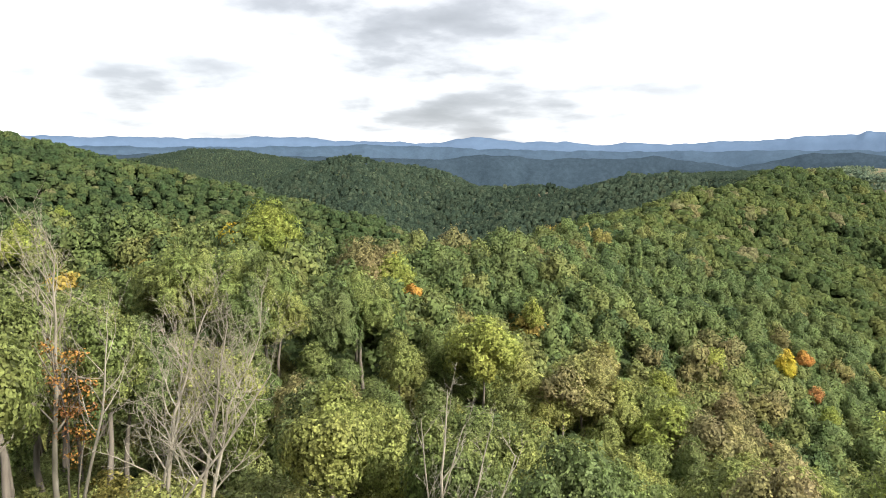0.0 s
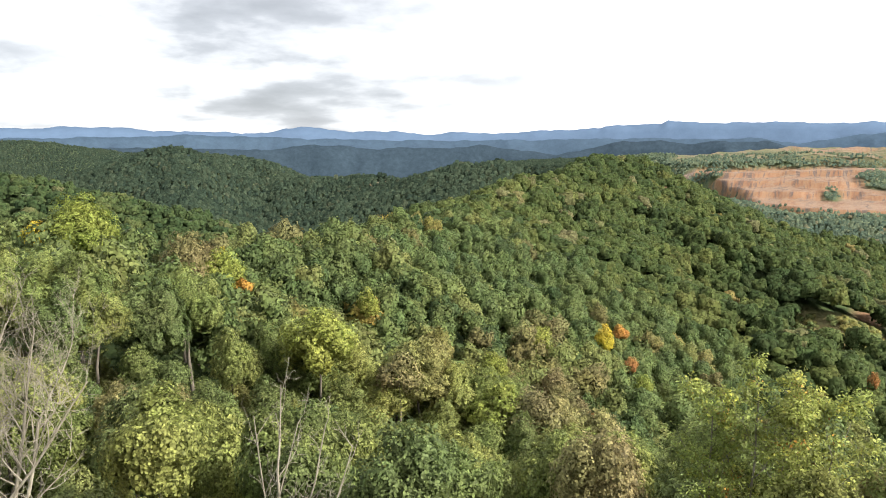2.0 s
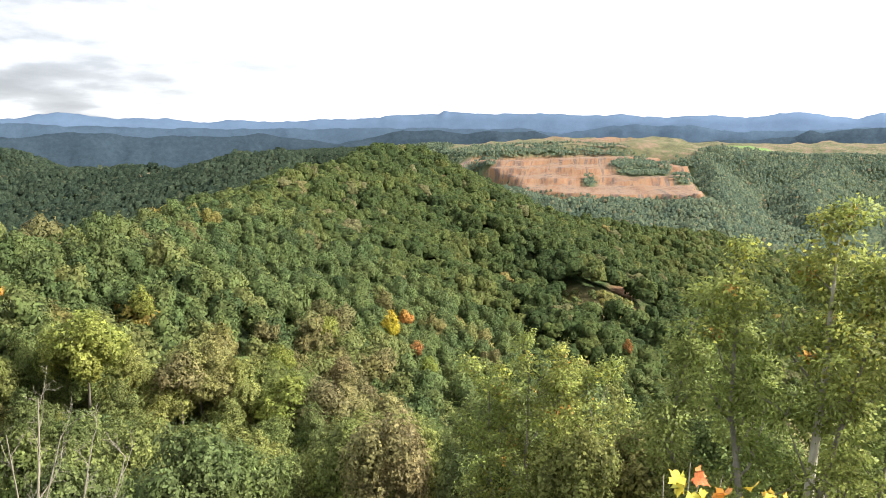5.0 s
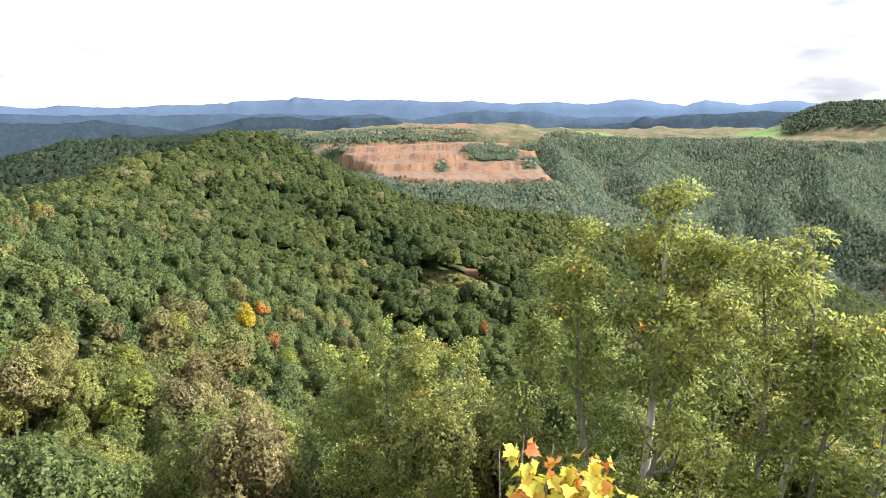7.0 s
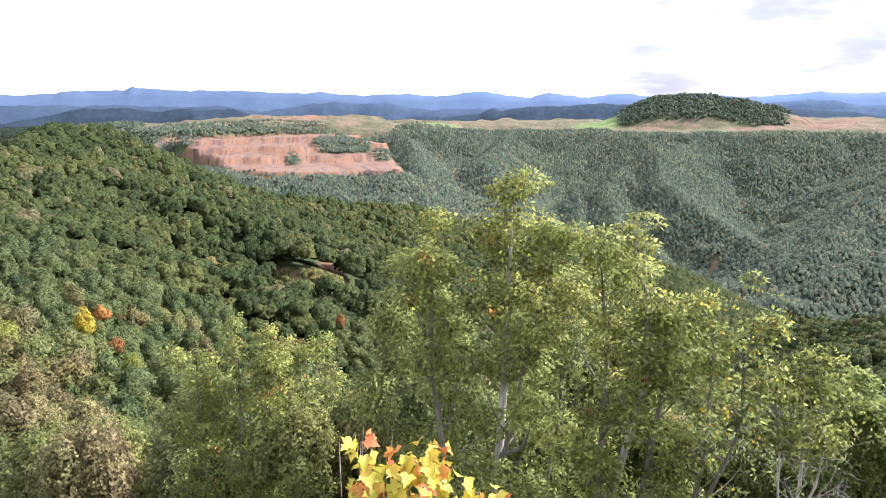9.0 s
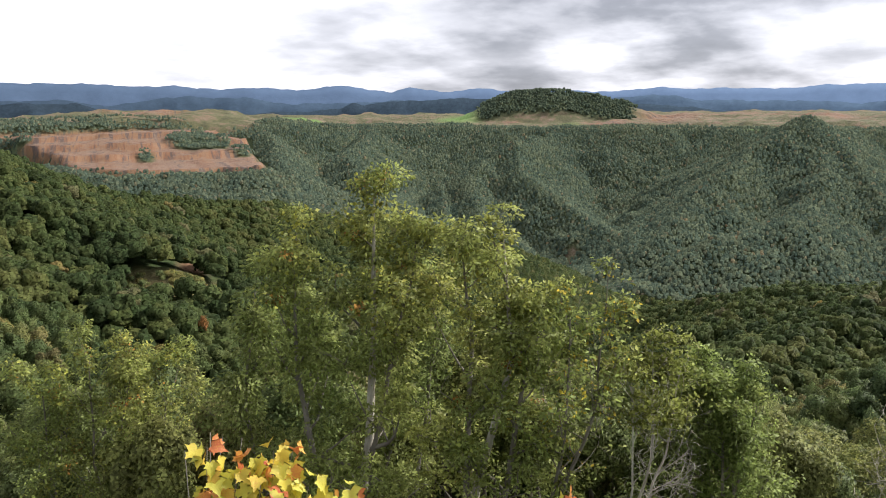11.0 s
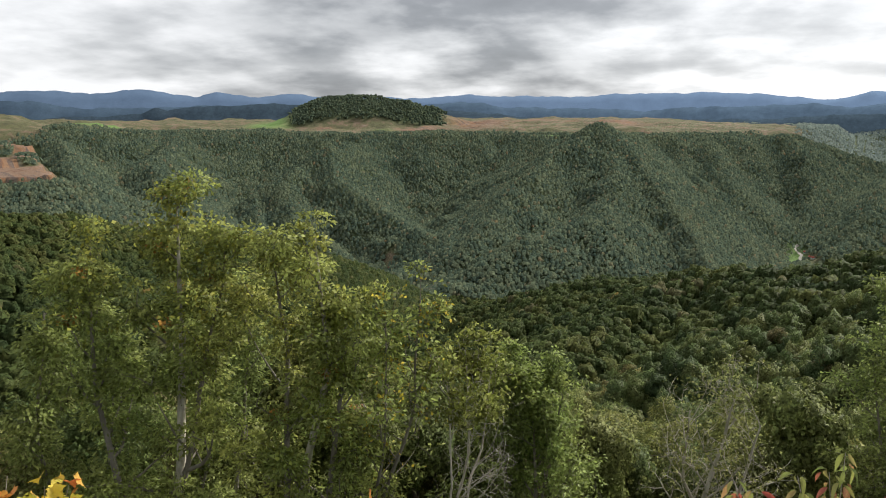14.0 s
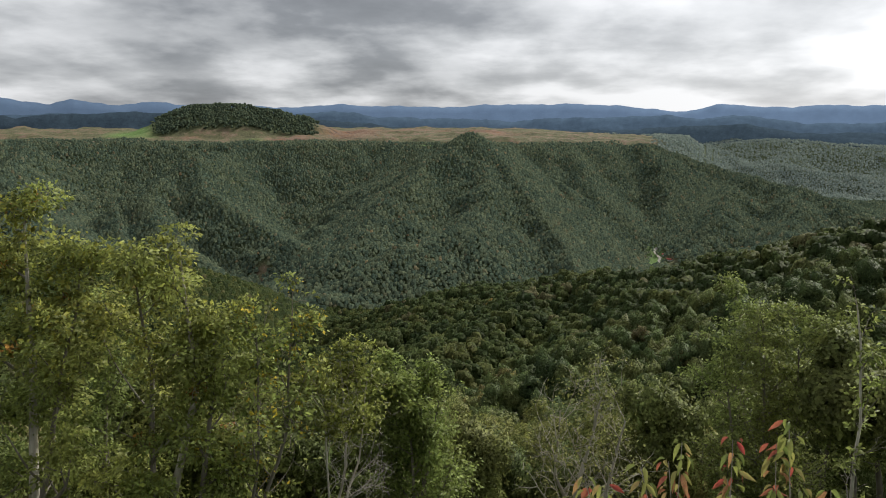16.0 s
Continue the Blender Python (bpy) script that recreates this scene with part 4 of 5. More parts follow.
def hue(x, y, rng, warm=0.0, stray_=0.2):
    """A tree's place on the ramp from deep green to yellow: stands of like trees, and strays."""
    v = 0.42 + 0.18 * ripple(x, y, 90) + 0.14 * ripple(x + 300, y, 420) + stray_ * rng.normal(size=len(x)) + warm
    v = np.clip(v, 0.02, 0.74)
    stray = rng.uniform(size=len(x))
    v = np.where(stray > 0.996, rng.uniform(0.93, 1.0, len(x)), v)
    return np.where((stray > 0.965) & (stray <= 0.996), rng.uniform(0.84, 0.92, len(x)), v)



def scrub(x, y, v, rng):
    """A scrubby patch in the cove, browning early."""
    az, d = np.degrees(np.arctan2(x, y)), np.hypot(x, y)
    inside = np.exp(-((az - 21.5) / 5.0) ** 2 - ((d - 122) / 34) ** 2) > rng.uniform(0.2, 1.6, len(x))
    return np.where(inside, rng.uniform(0.79, 0.88, len(x)), v)


x, y, z, rng = scatter(6.3, 130, 265, 31)
v = hue(x, y, rng)
# a scrubby, half-bare patch in the cove, browning early, and a stand of pines above it
d, az = np.hypot(x, y), np.degrees(np.arctan2(x, y))
v = scrub(x, y, v, rng)
pine = (az > 12) & (az < 22) & (d > 165) & (d < 230) & (rng.uniform(size=len(x)) < 0.25)
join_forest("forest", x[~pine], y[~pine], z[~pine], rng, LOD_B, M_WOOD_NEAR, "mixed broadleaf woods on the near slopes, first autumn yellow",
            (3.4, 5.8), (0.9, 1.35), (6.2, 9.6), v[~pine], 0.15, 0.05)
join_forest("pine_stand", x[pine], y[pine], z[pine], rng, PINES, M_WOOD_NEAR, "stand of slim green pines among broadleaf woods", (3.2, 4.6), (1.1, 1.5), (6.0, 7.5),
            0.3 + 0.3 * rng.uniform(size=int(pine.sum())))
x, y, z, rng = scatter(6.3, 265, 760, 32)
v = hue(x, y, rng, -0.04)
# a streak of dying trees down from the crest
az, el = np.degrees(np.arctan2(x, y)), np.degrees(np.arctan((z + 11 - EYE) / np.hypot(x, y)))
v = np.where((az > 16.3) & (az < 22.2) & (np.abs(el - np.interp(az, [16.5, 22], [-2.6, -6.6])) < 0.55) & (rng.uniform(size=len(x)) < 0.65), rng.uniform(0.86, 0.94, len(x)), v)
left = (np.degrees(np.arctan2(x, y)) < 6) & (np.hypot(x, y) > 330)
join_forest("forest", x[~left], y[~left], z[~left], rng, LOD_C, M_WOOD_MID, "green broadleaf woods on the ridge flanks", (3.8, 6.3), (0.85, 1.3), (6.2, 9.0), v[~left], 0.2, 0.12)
join_forest("forest", x[left], y[left], z[left], rng, LOD_C, M_WOOD_SPUR, "woods on the spur above the gorge, greens darkened for cloud shade", (3.6, 5.8), (0.8, 1.25), (6.0, 9.0), v[left], 0.2, 0.15)
x, y, z, rng = scatter(5.4, 760, 1500, 33)
x2, y2, z2, rng2 = scatter(6.3, 1500, 4150, 36)
x, y, z = np.concatenate([x, x2]), np.concatenate([y, y2]), np.concatenate([z, z2])
d, az = np.hypot(x, y), np.degrees(np.arctan2(x, y))
k = (d < deep(2420)) | ((az > 95) & (np.arange(len(d)) % 5 < 3))
k &= (d < deep(2120)) | (az > 80) | (az < 28) | (rng.uniform(size=len(d)) < 0.45)
x, y, z, d, az = x[k], y[k], z[k], d[k], az[k]
v = hue(x, y, rng, 0.04, 0.24)
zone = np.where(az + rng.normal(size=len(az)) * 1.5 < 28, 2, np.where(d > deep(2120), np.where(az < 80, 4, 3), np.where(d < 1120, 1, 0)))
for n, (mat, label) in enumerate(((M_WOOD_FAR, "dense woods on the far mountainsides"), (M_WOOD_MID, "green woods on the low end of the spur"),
                                  (M_WOOD_SHADED, "woods on the far hills, painted dark for cloud shade"), (M_WOOD_HAZE, "woods on the hills past the plateau, haze in their colour"), (M_WOOD_KNOLL, "dark green woods on the knoll"))):
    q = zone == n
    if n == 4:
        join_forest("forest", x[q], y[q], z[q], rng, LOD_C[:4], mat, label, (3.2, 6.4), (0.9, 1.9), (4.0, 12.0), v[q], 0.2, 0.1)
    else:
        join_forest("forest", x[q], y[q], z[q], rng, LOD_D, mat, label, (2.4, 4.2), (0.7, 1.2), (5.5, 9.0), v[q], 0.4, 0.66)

# low brown scrub on the old cut
rng = np.random.default_rng(52)
q = [c for c in CLEARINGS if c[4] == "dry"]
pts = np.array([(c[0] + rng.uniform(-1.1, 1.1), c[1] + rng.uniform(-17, 9)) for c in q for _ in range(60)])
x, y = pts[:, 1] * np.sin(np.radians(pts[:, 0])), pts[:, 1] * np.cos(np.radians(pts[:, 0]))
join_forest("undergrowth", x, y, height(x, y), rng, LOD_C, M_SHRUB, "low browning scrub on the old cut", (0.9, 2.1), (0.7, 1.2), (0.5, 1.1), rng.choice([0.35, 0.55, 0.8, 0.85], len(x)))

# near trees, each a thing of its own; close to the viewpoint the woods are young and low
def ceiling_el(az):
    return np.interp(az, [-36, -28, -20, -10, 0, 10, 20, 30, 36, 45, 60, 70, 76, 85, 95, 102, 106, 113, 120],
                     [-6, -8, -10.5, -15, -17, -19, -20, -18.5, -17, -15, -15, -16, -17.5, -20, -19, -16, -13.6, -11, -10])



TRUNKS = []
for i in range(4):
    p = [(0, 0, -1.0)] + [(0.25 * math.sin(i * 2 + q), 0.25 * math.cos(i * 3 + q * 1.3), 2.2 * q) for q in range(1, 6)]
    TRUNKS.append(quads_mesh("trunk", *tube_quads(p, [0.24, 0.2, 0.17, 0.14, 0.1, 0.05], 7), True, [M_TRUNK]))
CROWNS = [quads_mesh("crown", v, f, True, [M_LEAF], normals=m) for v, f, m in LOD_A]
FINE_CROWNS = [quads_mesh("crown", v, f, True, [M_LEAF], normals=m) for v, f, m in LOD_H]
x, y, z, rng = scatter(4.3, 22, 130, 34)
d = np.hypot(x, y)
room = EYE + d * np.tan(np.radians(ceiling_el(np.degrees(np.arctan2(x, y))))) - z + np.clip((d - 55) / 30, 0, 1) * 30   # how tall a tree may be
az = np.degrees(np.arctan2(x, y))
k = (room > 3.5) & ~((d < 37) & (az > -30) & (az < -11)) & ~((d < 25) & (az > 44) & (az < 84)) & ~((d < 27) & (az > 90) & (az < 98))
x, y, z, room = x[k], y[k], z[k], room[k]
order = np.argsort(np.hypot(x, y))
near, rest = order[:300], order[300:]
for i in near:
    d = math.hypot(x[i], y[i])
    tall = min(room[i] * rng.uniform(0.75, 1.0), rng.uniform(12.5, 16.0))
    s = min(tall * rng.uniform(0.2, 0.27), 2.0 if d < 40 else 3.2)
    squash = rng.uniform(1.05, 1.4)
    lift = tall - s * squash * 1.08
    tree = new("tree")
    tree.matrix_world = pose(x[i], y[i], z[i], 0, 0, rng.uniform(0, 360))
    t = new("trunk", TRUNKS[rng.integers(4)]); t.parent = tree
    t.scale = (tall / 14, tall / 14, lift / 10.5)
    c = new("crown", CROWNS[rng.integers(6)] if d > 52 else FINE_CROWNS[rng.integers(5)]); c.parent = tree
    c.matrix_basis = pose(0, 0, lift) @ Matrix.Diagonal((s, s, s * squash, 1))
    tagged(tree, "green broadleaf tree with a lobed crown on the slope", "tree", "trees below the viewpoint")
if len(rest):
    join_forest("forest", x[rest], y[rest], z[rest], rng, LOD_A2, M_WOOD_NEAR, "broadleaf woods just past the nearest trees", (2.2, 3.6), (0.95, 1.35), (7.5, 10.5),
                scrub(x[rest], y[rest], hue(x[rest], y[rest], rng), rng))

# low undergrowth between the near trees
x, y, z, rng = scatter(3.9, 22, 85, 35)
k = EYE + np.hypot(x, y) * np.tan(np.radians(ceiling_el(np.degrees(np.arctan2(x, y))))) - z > 2.6
x, y, z = x[k], y[k], z[k]
close = np.hypot(x, y) < 46
v = hue(x, y, rng, 0.16)
join_forest("undergrowth", x[close], y[close], z[close], rng, LOD_S, M_SHRUB, "low green shrubs and saplings below the viewpoint", (1.4, 2.6), (0.8, 1.3), (1.0, 2.4), v[close])
join_forest("undergrowth", x[~close], y[~close], z[~close], rng, LOD_B, M_SHRUB, "low green shrubs and saplings under the trees", (1.5, 2.8), (0.8, 1.3), (0.8, 1.8), v[~close])

# ---- single trees near the viewpoint ----
def part(name, VF, mat, parent, label="", smooth=True):
    ob = new(name, quads_mesh(name, VF[0], VF[1], smooth or len(VF) > 2, [mat], normals=VF[2] if len(VF) > 2 else None))
    ob.parent = parent
    return tagged(ob, label) if label else ob


def merge(pieces):
    V, F, k = [], [], 0
    for v, f in pieces:
        V.append(v); F.append(f + k); k += len(v)
    return np.vstack(V), np.vstack(F)


def bend(rng, a, d, length, n, wander, lift):
    """A wandering path from a along d that curves up by lift."""
    p, d, out = np.array(a, float), unit(np.array(d, float)), [np.array(a, float)]
    for _ in range(n):
        d = unit(d + wander * rng.normal(size=3) + (0, 0, lift))
        p = p + d * length / n
        out.append(p)
    return out


def on_ground(az, d, sink=0.3):
    x, y, _ = at(az, 0, d)
    return np.array([x, y, float(height(np.array([x]), np.array([y]))[0]) - sink])


def grow(seed, stems, limbs, limb_len, subs, twigs, limb_up=0.25, start=0.3, taper=0.85, wander=0.12, shape=0.6, droop=0.0):
    """stems: (path of points, base radius). Returns stem tubes, for each main limb its tubes, and the places where leaves sit (with the way they point)."""
    rng = np.random.default_rng(seed)
    stem_t, limb_t, tips = [], [], []
    for path, r0 in stems:
        P = [np.array(p, float) for p in path]
        # round the path out
        Q = []
        for i in range(len(P) - 1):
            for t in (0, 0.33, 0.67):
                Q.append(P[i] * (1 - t) + P[i + 1] * t + 0.03 * rng.normal(size=3) * (i > 0))
        Q.append(P[-1])
        n = len(Q)
        R = [r0 * (1 - taper * i / (n - 1)) + 0.008 for i in range(n)]
        stem_t.append(tube_quads(Q, R, 8))
        tips.append((Q[-1], unit(Q[-1] - Q[-2]), 1.0))
        for h in np.linspace(0.62, 0.98, limbs // 2 + 2):   # short shoots along the stem
            i = min(int(h * (n - 1)), n - 2)
            d = unit(rng.normal(size=3) * (1, 1, 0.3))
            tips.append((Q[i] + (Q[i + 1] - Q[i]) * (h * (n - 1) - i) + d * rng.uniform(0.1, 0.45), d, min(h, 0.4)))
        for k in range(limbs):
            h = start + (1 - start) * (k + rng.uniform(0, 0.9)) / limbs
            i = min(int(h * (n - 1)), n - 2)
            a = Q[i] + (Q[i + 1] - Q[i]) * (h * (n - 1) - i)
            ang = rng.uniform(0, 6.28)
            L = limb_len * (1 - shape * (h - start) / (1 - start)) * rng.uniform(0.7, 1.15)
            path1 = bend(rng, a, (math.cos(ang), math.sin(ang), limb_up + 0.5 * h), L, 5, wander, 0.05 + 0.1 * h)
            r1 = max(R[i] * 0.5, 0.012)
            tubes = [tube_quads(path1, [r1 * (1 - 0.16 * q) for q in range(6)], 5)]
            for s in range(subs):
                j = rng.integers(1, 6)
                d1 = unit(path1[j] - path1[j - 1])
                path2 = bend(rng, path1[j], d1 + 0.75 * rng.normal(size=3) + (0, 0, 0.25), L * rng.uniform(0.25, 0.5), 3, wander * 1.3, 0.05 - droop)
                tubes.append(tube_quads(path2, [r1 * 0.42, r1 * 0.3, r1 * 0.2, 0.004], 4))
                tips.append((path2[-1], unit(path2[-1] - path2[-2]), h))
                for w in range(twigs):
                    j2 = rng.integers(1, 4)
                    path3 = bend(rng, path2[j2], unit(path2[j2] - path2[j2 - 1]) + 0.8 * rng.normal(size=3), L * rng.uniform(0.1, 0.24), 2, wander * 1.5, -droop)
                    tubes.append(tube_quads(path3, [r1 * 0.2 + 0.002, r1 * 0.13 + 0.002, 0.002], 3))
                    tips.append((path3[-1], unit(path3[-1] - path3[-2]), h))
            tips.append((path1[-1], unit(path1[-1] - path1[-2]), h))
            limb_t.append(tubes)
    return stem_t, limb_t, tips, rng


def sprays(tips, rng, per, leaf, spread, hang=1.1):
    """Bunches of leaves round the twig ends, hanging a little."""
    P, D, C = [], [], []
    for p, d, _ in tips:
        n = rng.poisson(per)
        q = p + spread * rng.normal(size=(n, 3)) * (1, 1, 0.6) - np.outer(rng.uniform(0, 1, n), d) * spread * 1.6
        P.append(q); D.append(unit(rng.normal(size=(n, 3)) * 0.6 + (0, 0, hang) + 0.3 * d))
        C.append((q - p + d * spread * 0.8) / spread)
    P, D, C = np.vstack(P), np.vstack(D), np.vstack(C)
    v, f = leaf_quads(P, D, leaf, rng, 0.6)
    return v, f, np.repeat(unit(0.25 * C + 0.35 * D + (0, 0, 0.8)), 4, axis=0)


def clumps(tips, rng, per, leaf, spread):
    """Domed clumps of long drooping leaves round the twig ends."""
    V, M = [], []
    for p, d, _ in tips:
        n = rng.poisson(per * rng.uniform(0.5, 1.4))
        if not n:
            continue
        size = spread * rng.uniform(0.75, 1.3)
        w = unit(rng.normal(size=(n, 3)) + (0, 0, 0.45))
        q = p - d * size * 0.4 + w * size * rng.uniform(0.55, 1.0, (n, 1)) * (1.2, 1.2, 0.6)
        a = unit(w * (1, 1, 0.5) + (0, 0, -0.2) + 0.5 * rng.normal(size=(n, 3)))
        b = unit(np.cross(w + 0.5 * rng.normal(size=(n, 3)), a))
        s = (leaf * rng.uniform(0.7, 1.25, n))[:, None]
        sag = np.array([0, 0, -0.14]) * s
        V.append(np.stack([q, q + a * s * 0.5 - b * s * 0.25, q + a * s + sag, q + a * s * 0.5 + b * s * 0.25], 1))
        M.append(np.repeat(unit(0.8 * w + (0, 0, 0.25) + 0.16 * rng.normal(size=(n, 3))), 4, axis=0))
    V = np.vstack(V).reshape(-1, 3)
    return V, np.arange(len(V)).reshape(-1, 4), np.vstack(M)


def plant(name, label, category, base, built, bark, leaves=(), group=""):
    """A tree at base from grow(): stems, main limbs and crowns as parts. leaves: (part name, choice of tips, per, size, spread, material, label)."""
    stem_t, limb_t, tips, rng = built
    root = new(name)
    root.location = base
    shift = lambda vf: (vf[0] - base, *vf[1:])
    for n, s in enumerate(stem_t):
        part("trunk", shift(s), M_LIMB if n and bark is M_BARK else bark, root)
    for tubes in limb_t:
        part("limb", shift(merge(tubes)), M_LIMB if bark is M_BARK else bark, root)
    for pname, choose, per, size, spread, mat, lab in leaves:
        t = [q for q in tips if choose(q)]
        if t:
            part(pname, shift((clumps if mat in (M_OAK, M_OAK_DEEP) else sprays)(t, rng, per, size, spread)), mat, root, lab, False)
    return tagged(root, label, category, group)


def stems_to(base, tops, r, kink=0.25, seed=0):
    rng = np.random.default_rng(seed)
    out = []
    for i, (az, el, d, k) in enumerate(tops):
        b, t = base + 0.35 * rng.normal(size=3) * (1, 1, 0) * (i > 0), np.array(at(az, el, d))
        m1, m2 = b + (t - b) * 0.35 + kink * rng.normal(size=3), b + (t - b) * 0.7 + kink * rng.normal(size=3)
        out.append(([b, m1, m2, t], r * k))
    return out


ALL = lambda q: True
PICK = np.random.default_rng(77)
SOME = lambda share: (lambda q: PICK.uniform() < share)
LOW = lambda q: PICK.uniform() < 1.3 - 0.65 * q[2]
HIGH = lambda share: (lambda q: PICK.uniform() < share * (q[2] > 0.72))

# dead trees on the left
b = on_ground(-27.2, 37)
plant("dead_tree", "bare grey dead tree with upswept brittle branches", "tree", b,
      grow(1, stems_to(b, [(-26.6, -6.2, 37, 1.0)], 0.17, 0.3, 1), 22, 4.2, 8, 4, 0.9, 0.42, 0.9, 0.1, 0.35), M_DEAD)
b = on_ground(-25.4, 34)
plant("dead_tree", "thin leaning dead tree with a few crooked limbs", "tree", b,
      grow(2, stems_to(b, [(-23.6, -11.6, 33, 1.0)], 0.1, 0.3, 2), 9, 3.0, 5, 3, 0.6, 0.5, 0.9, 0.14, 0.3), M_DEAD)
b = on_ground(-21.3, 27)
plant("dead_tree", "clump of pale leaning dead stems with bare twigs", "tree", b,
      grow(3, stems_to(b, [(-17.2, -10.9, 27, 1.0), (-15.6, -11.4, 27, 0.9), (-13.4, -12.6, 26, 0.85), (-18.6, -12.4, 28, 0.8), (-12.6, -15.2, 25, 0.7)], 0.11, 0.25, 3),
           11, 2.6, 8, 5, 1.0, 0.42, 0.9, 0.13, 0.3), M_DEAD)
b = on_ground(-31.2, 26)
plant("dead_tree", "broken pale dead stub with one bent limb", "tree", b,
      grow(4, stems_to(b, [(-30.4, -16.6, 26, 1.0)], 0.12, 0.2, 4), 3, 1.8, 2, 2, 0.5, 0.8, 0.5, 0.2, 0.2), M_DEAD)
b = on_ground(0.2, 21)
plant("dead_shrub", "bare pale shrub of thin forked stems", "shrub", b,
      grow(5, stems_to(b, [(0.4, -16.6, 21, 1.0), (3.6, -19.5, 21, 0.8), (-1.6, -18.6, 21, 0.7), (5.6, -21.0, 20, 0.7), (1.6, -19.2, 21, 0.6)], 0.06, 0.2, 5),
           7, 1.3, 4, 3, 0.9, 0.45, 0.9, 0.12, 0.4), M_DEAD)

b = on_ground(-26.4, 35.5)
plant("tree", "small orange-red autumn tree beside a dead trunk", "tree", b,
      grow(6, stems_to(b, [(-27.0, -12.4, 35.5, 1.0), (-25.8, -13.8, 35.5, 0.8)], 0.06, 0.2, 6), 9, 1.1, 6, 0, 0.4, 0.5, 0.85, 0.15, 0.4), M_TRUNK,
      [("crown", SOME(0.4), 14, 0.12, 0.2, M_RUST, ""), ("orange_leaves", SOME(0.35), 14, 0.12, 0.2, M_ORANGE, "orange leaves")])

# the two tall trees with pale trunks in front of the valley, and their neighbours
b = on_ground(53.6, 18)
plant("tree", "tall pale-trunked tree, green leaves yellowing at the tips", "tree", b,
      grow(11, stems_to(b, [(55.2, -5.9, 18, 1.0), (49.2, -9.4, 17.5, 0.7), (58.3, -8.6, 18.5, 0.6)], 0.165, 0.35, 11), 14, 2.3, 3, 0, 0.3, 0.24, 0.94, 0.16, 0.62, 0.03), M_BARK,
      [("crown", LOW, 150, 0.11, 0.4, M_OAK, ""), ("yellow_leaves", HIGH(0.75), 34, 0.11, 0.2, M_TIPS, "lime yellow leaves at the top"),
       ("orange_leaves", HIGH(0.14), 22, 0.09, 0.1, M_ORANGE, "few orange leaves")])
b = on_ground(63.4, 17)
plant("tree", "tall tree with forked pale trunk, green with some yellow", "tree", b,
      grow(12, stems_to(b, [(64.6, -8.6, 17, 1.0), (61.6, -9.6, 17, 0.7), (66.8, -13.2, 17, 0.75)], 0.155, 0.35, 12), 13, 2.2, 3, 0, 0.25, 0.24, 0.94, 0.16, 0.6, 0.03), M_BARK,
      [("crown", LOW, 150, 0.11, 0.4, M_OAK, ""), ("yellow_leaves", SOME(0.16), 34, 0.11, 0.18, M_TIPS, "lime yellow leaves"),
       ("orange_leaves", SOME(0.06), 26, 0.09, 0.12, M_ORANGE, "patches of orange leaves")])
b = on_ground(69.0, 17)
plant("tree", "thin half-bare tree with sparse yellow leaves", "tree", b,
      grow(13, stems_to(b, [(72.2, -13.6, 17, 1.0), (69.6, -14.0, 17, 0.8)], 0.06, 0.3, 13), 9, 1.8, 6, 3, 0.4, 0.4, 0.85, 0.16, 0.5), M_LIMB,
      [("crown", SOME(0.35), 14, 0.13, 0.2, M_OAK, ""), ("yellow_leaves", SOME(0.16), 12, 0.085, 0.12, M_YELLOW, "yellow and orange leaves")])
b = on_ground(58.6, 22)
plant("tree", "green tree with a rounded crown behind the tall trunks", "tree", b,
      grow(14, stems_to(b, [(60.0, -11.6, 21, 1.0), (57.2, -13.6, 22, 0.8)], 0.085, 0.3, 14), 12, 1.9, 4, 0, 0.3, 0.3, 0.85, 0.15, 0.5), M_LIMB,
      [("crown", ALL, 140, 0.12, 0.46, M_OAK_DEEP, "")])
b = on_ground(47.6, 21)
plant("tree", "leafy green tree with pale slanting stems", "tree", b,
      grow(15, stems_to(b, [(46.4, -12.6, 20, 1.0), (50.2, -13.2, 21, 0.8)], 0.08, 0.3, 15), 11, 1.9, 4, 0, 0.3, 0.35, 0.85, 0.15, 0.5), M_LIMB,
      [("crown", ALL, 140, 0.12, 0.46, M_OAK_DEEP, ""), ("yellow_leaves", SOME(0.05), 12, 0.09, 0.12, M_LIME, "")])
b = on_ground(75.8, 18)
plant("tree", "tree with bare twisted pale branches and a leafy rim", "tree", b,
      grow(16, stems_to(b, [(75.6, -16.8, 18, 1.0), (77.6, -18.0, 18, 0.8), (74.2, -19.0, 17.6, 0.7)], 0.045, 0.25, 16), 9, 1.7, 6, 4, 0.6, 0.4, 0.85, 0.18, 0.4), M_PALE,
      [("crown", HIGH(0.9), 16, 0.1, 0.15, M_LIME, "yellow-green leaves at the top")])
b = on_ground(80.6, 21)
plant("tree", "bright green tree with a broad leafy crown", "tree", b,
      grow(17, stems_to(b, [(80.4, -18.2, 21, 1.0), (83.0, -19.8, 21, 0.8), (78.0, -19.6, 21, 0.8)], 0.07, 0.25, 17), 11, 2.0, 8, 3, 0.35, 0.3, 0.85, 0.15, 0.4), M_LIMB,
      [("crown", ALL, 26, 0.12, 0.27, M_OAK, ""), ("yellow_leaves", HIGH(0.4), 16, 0.09, 0.12, M_LIME, "")])
b = on_ground(93.6, 22)
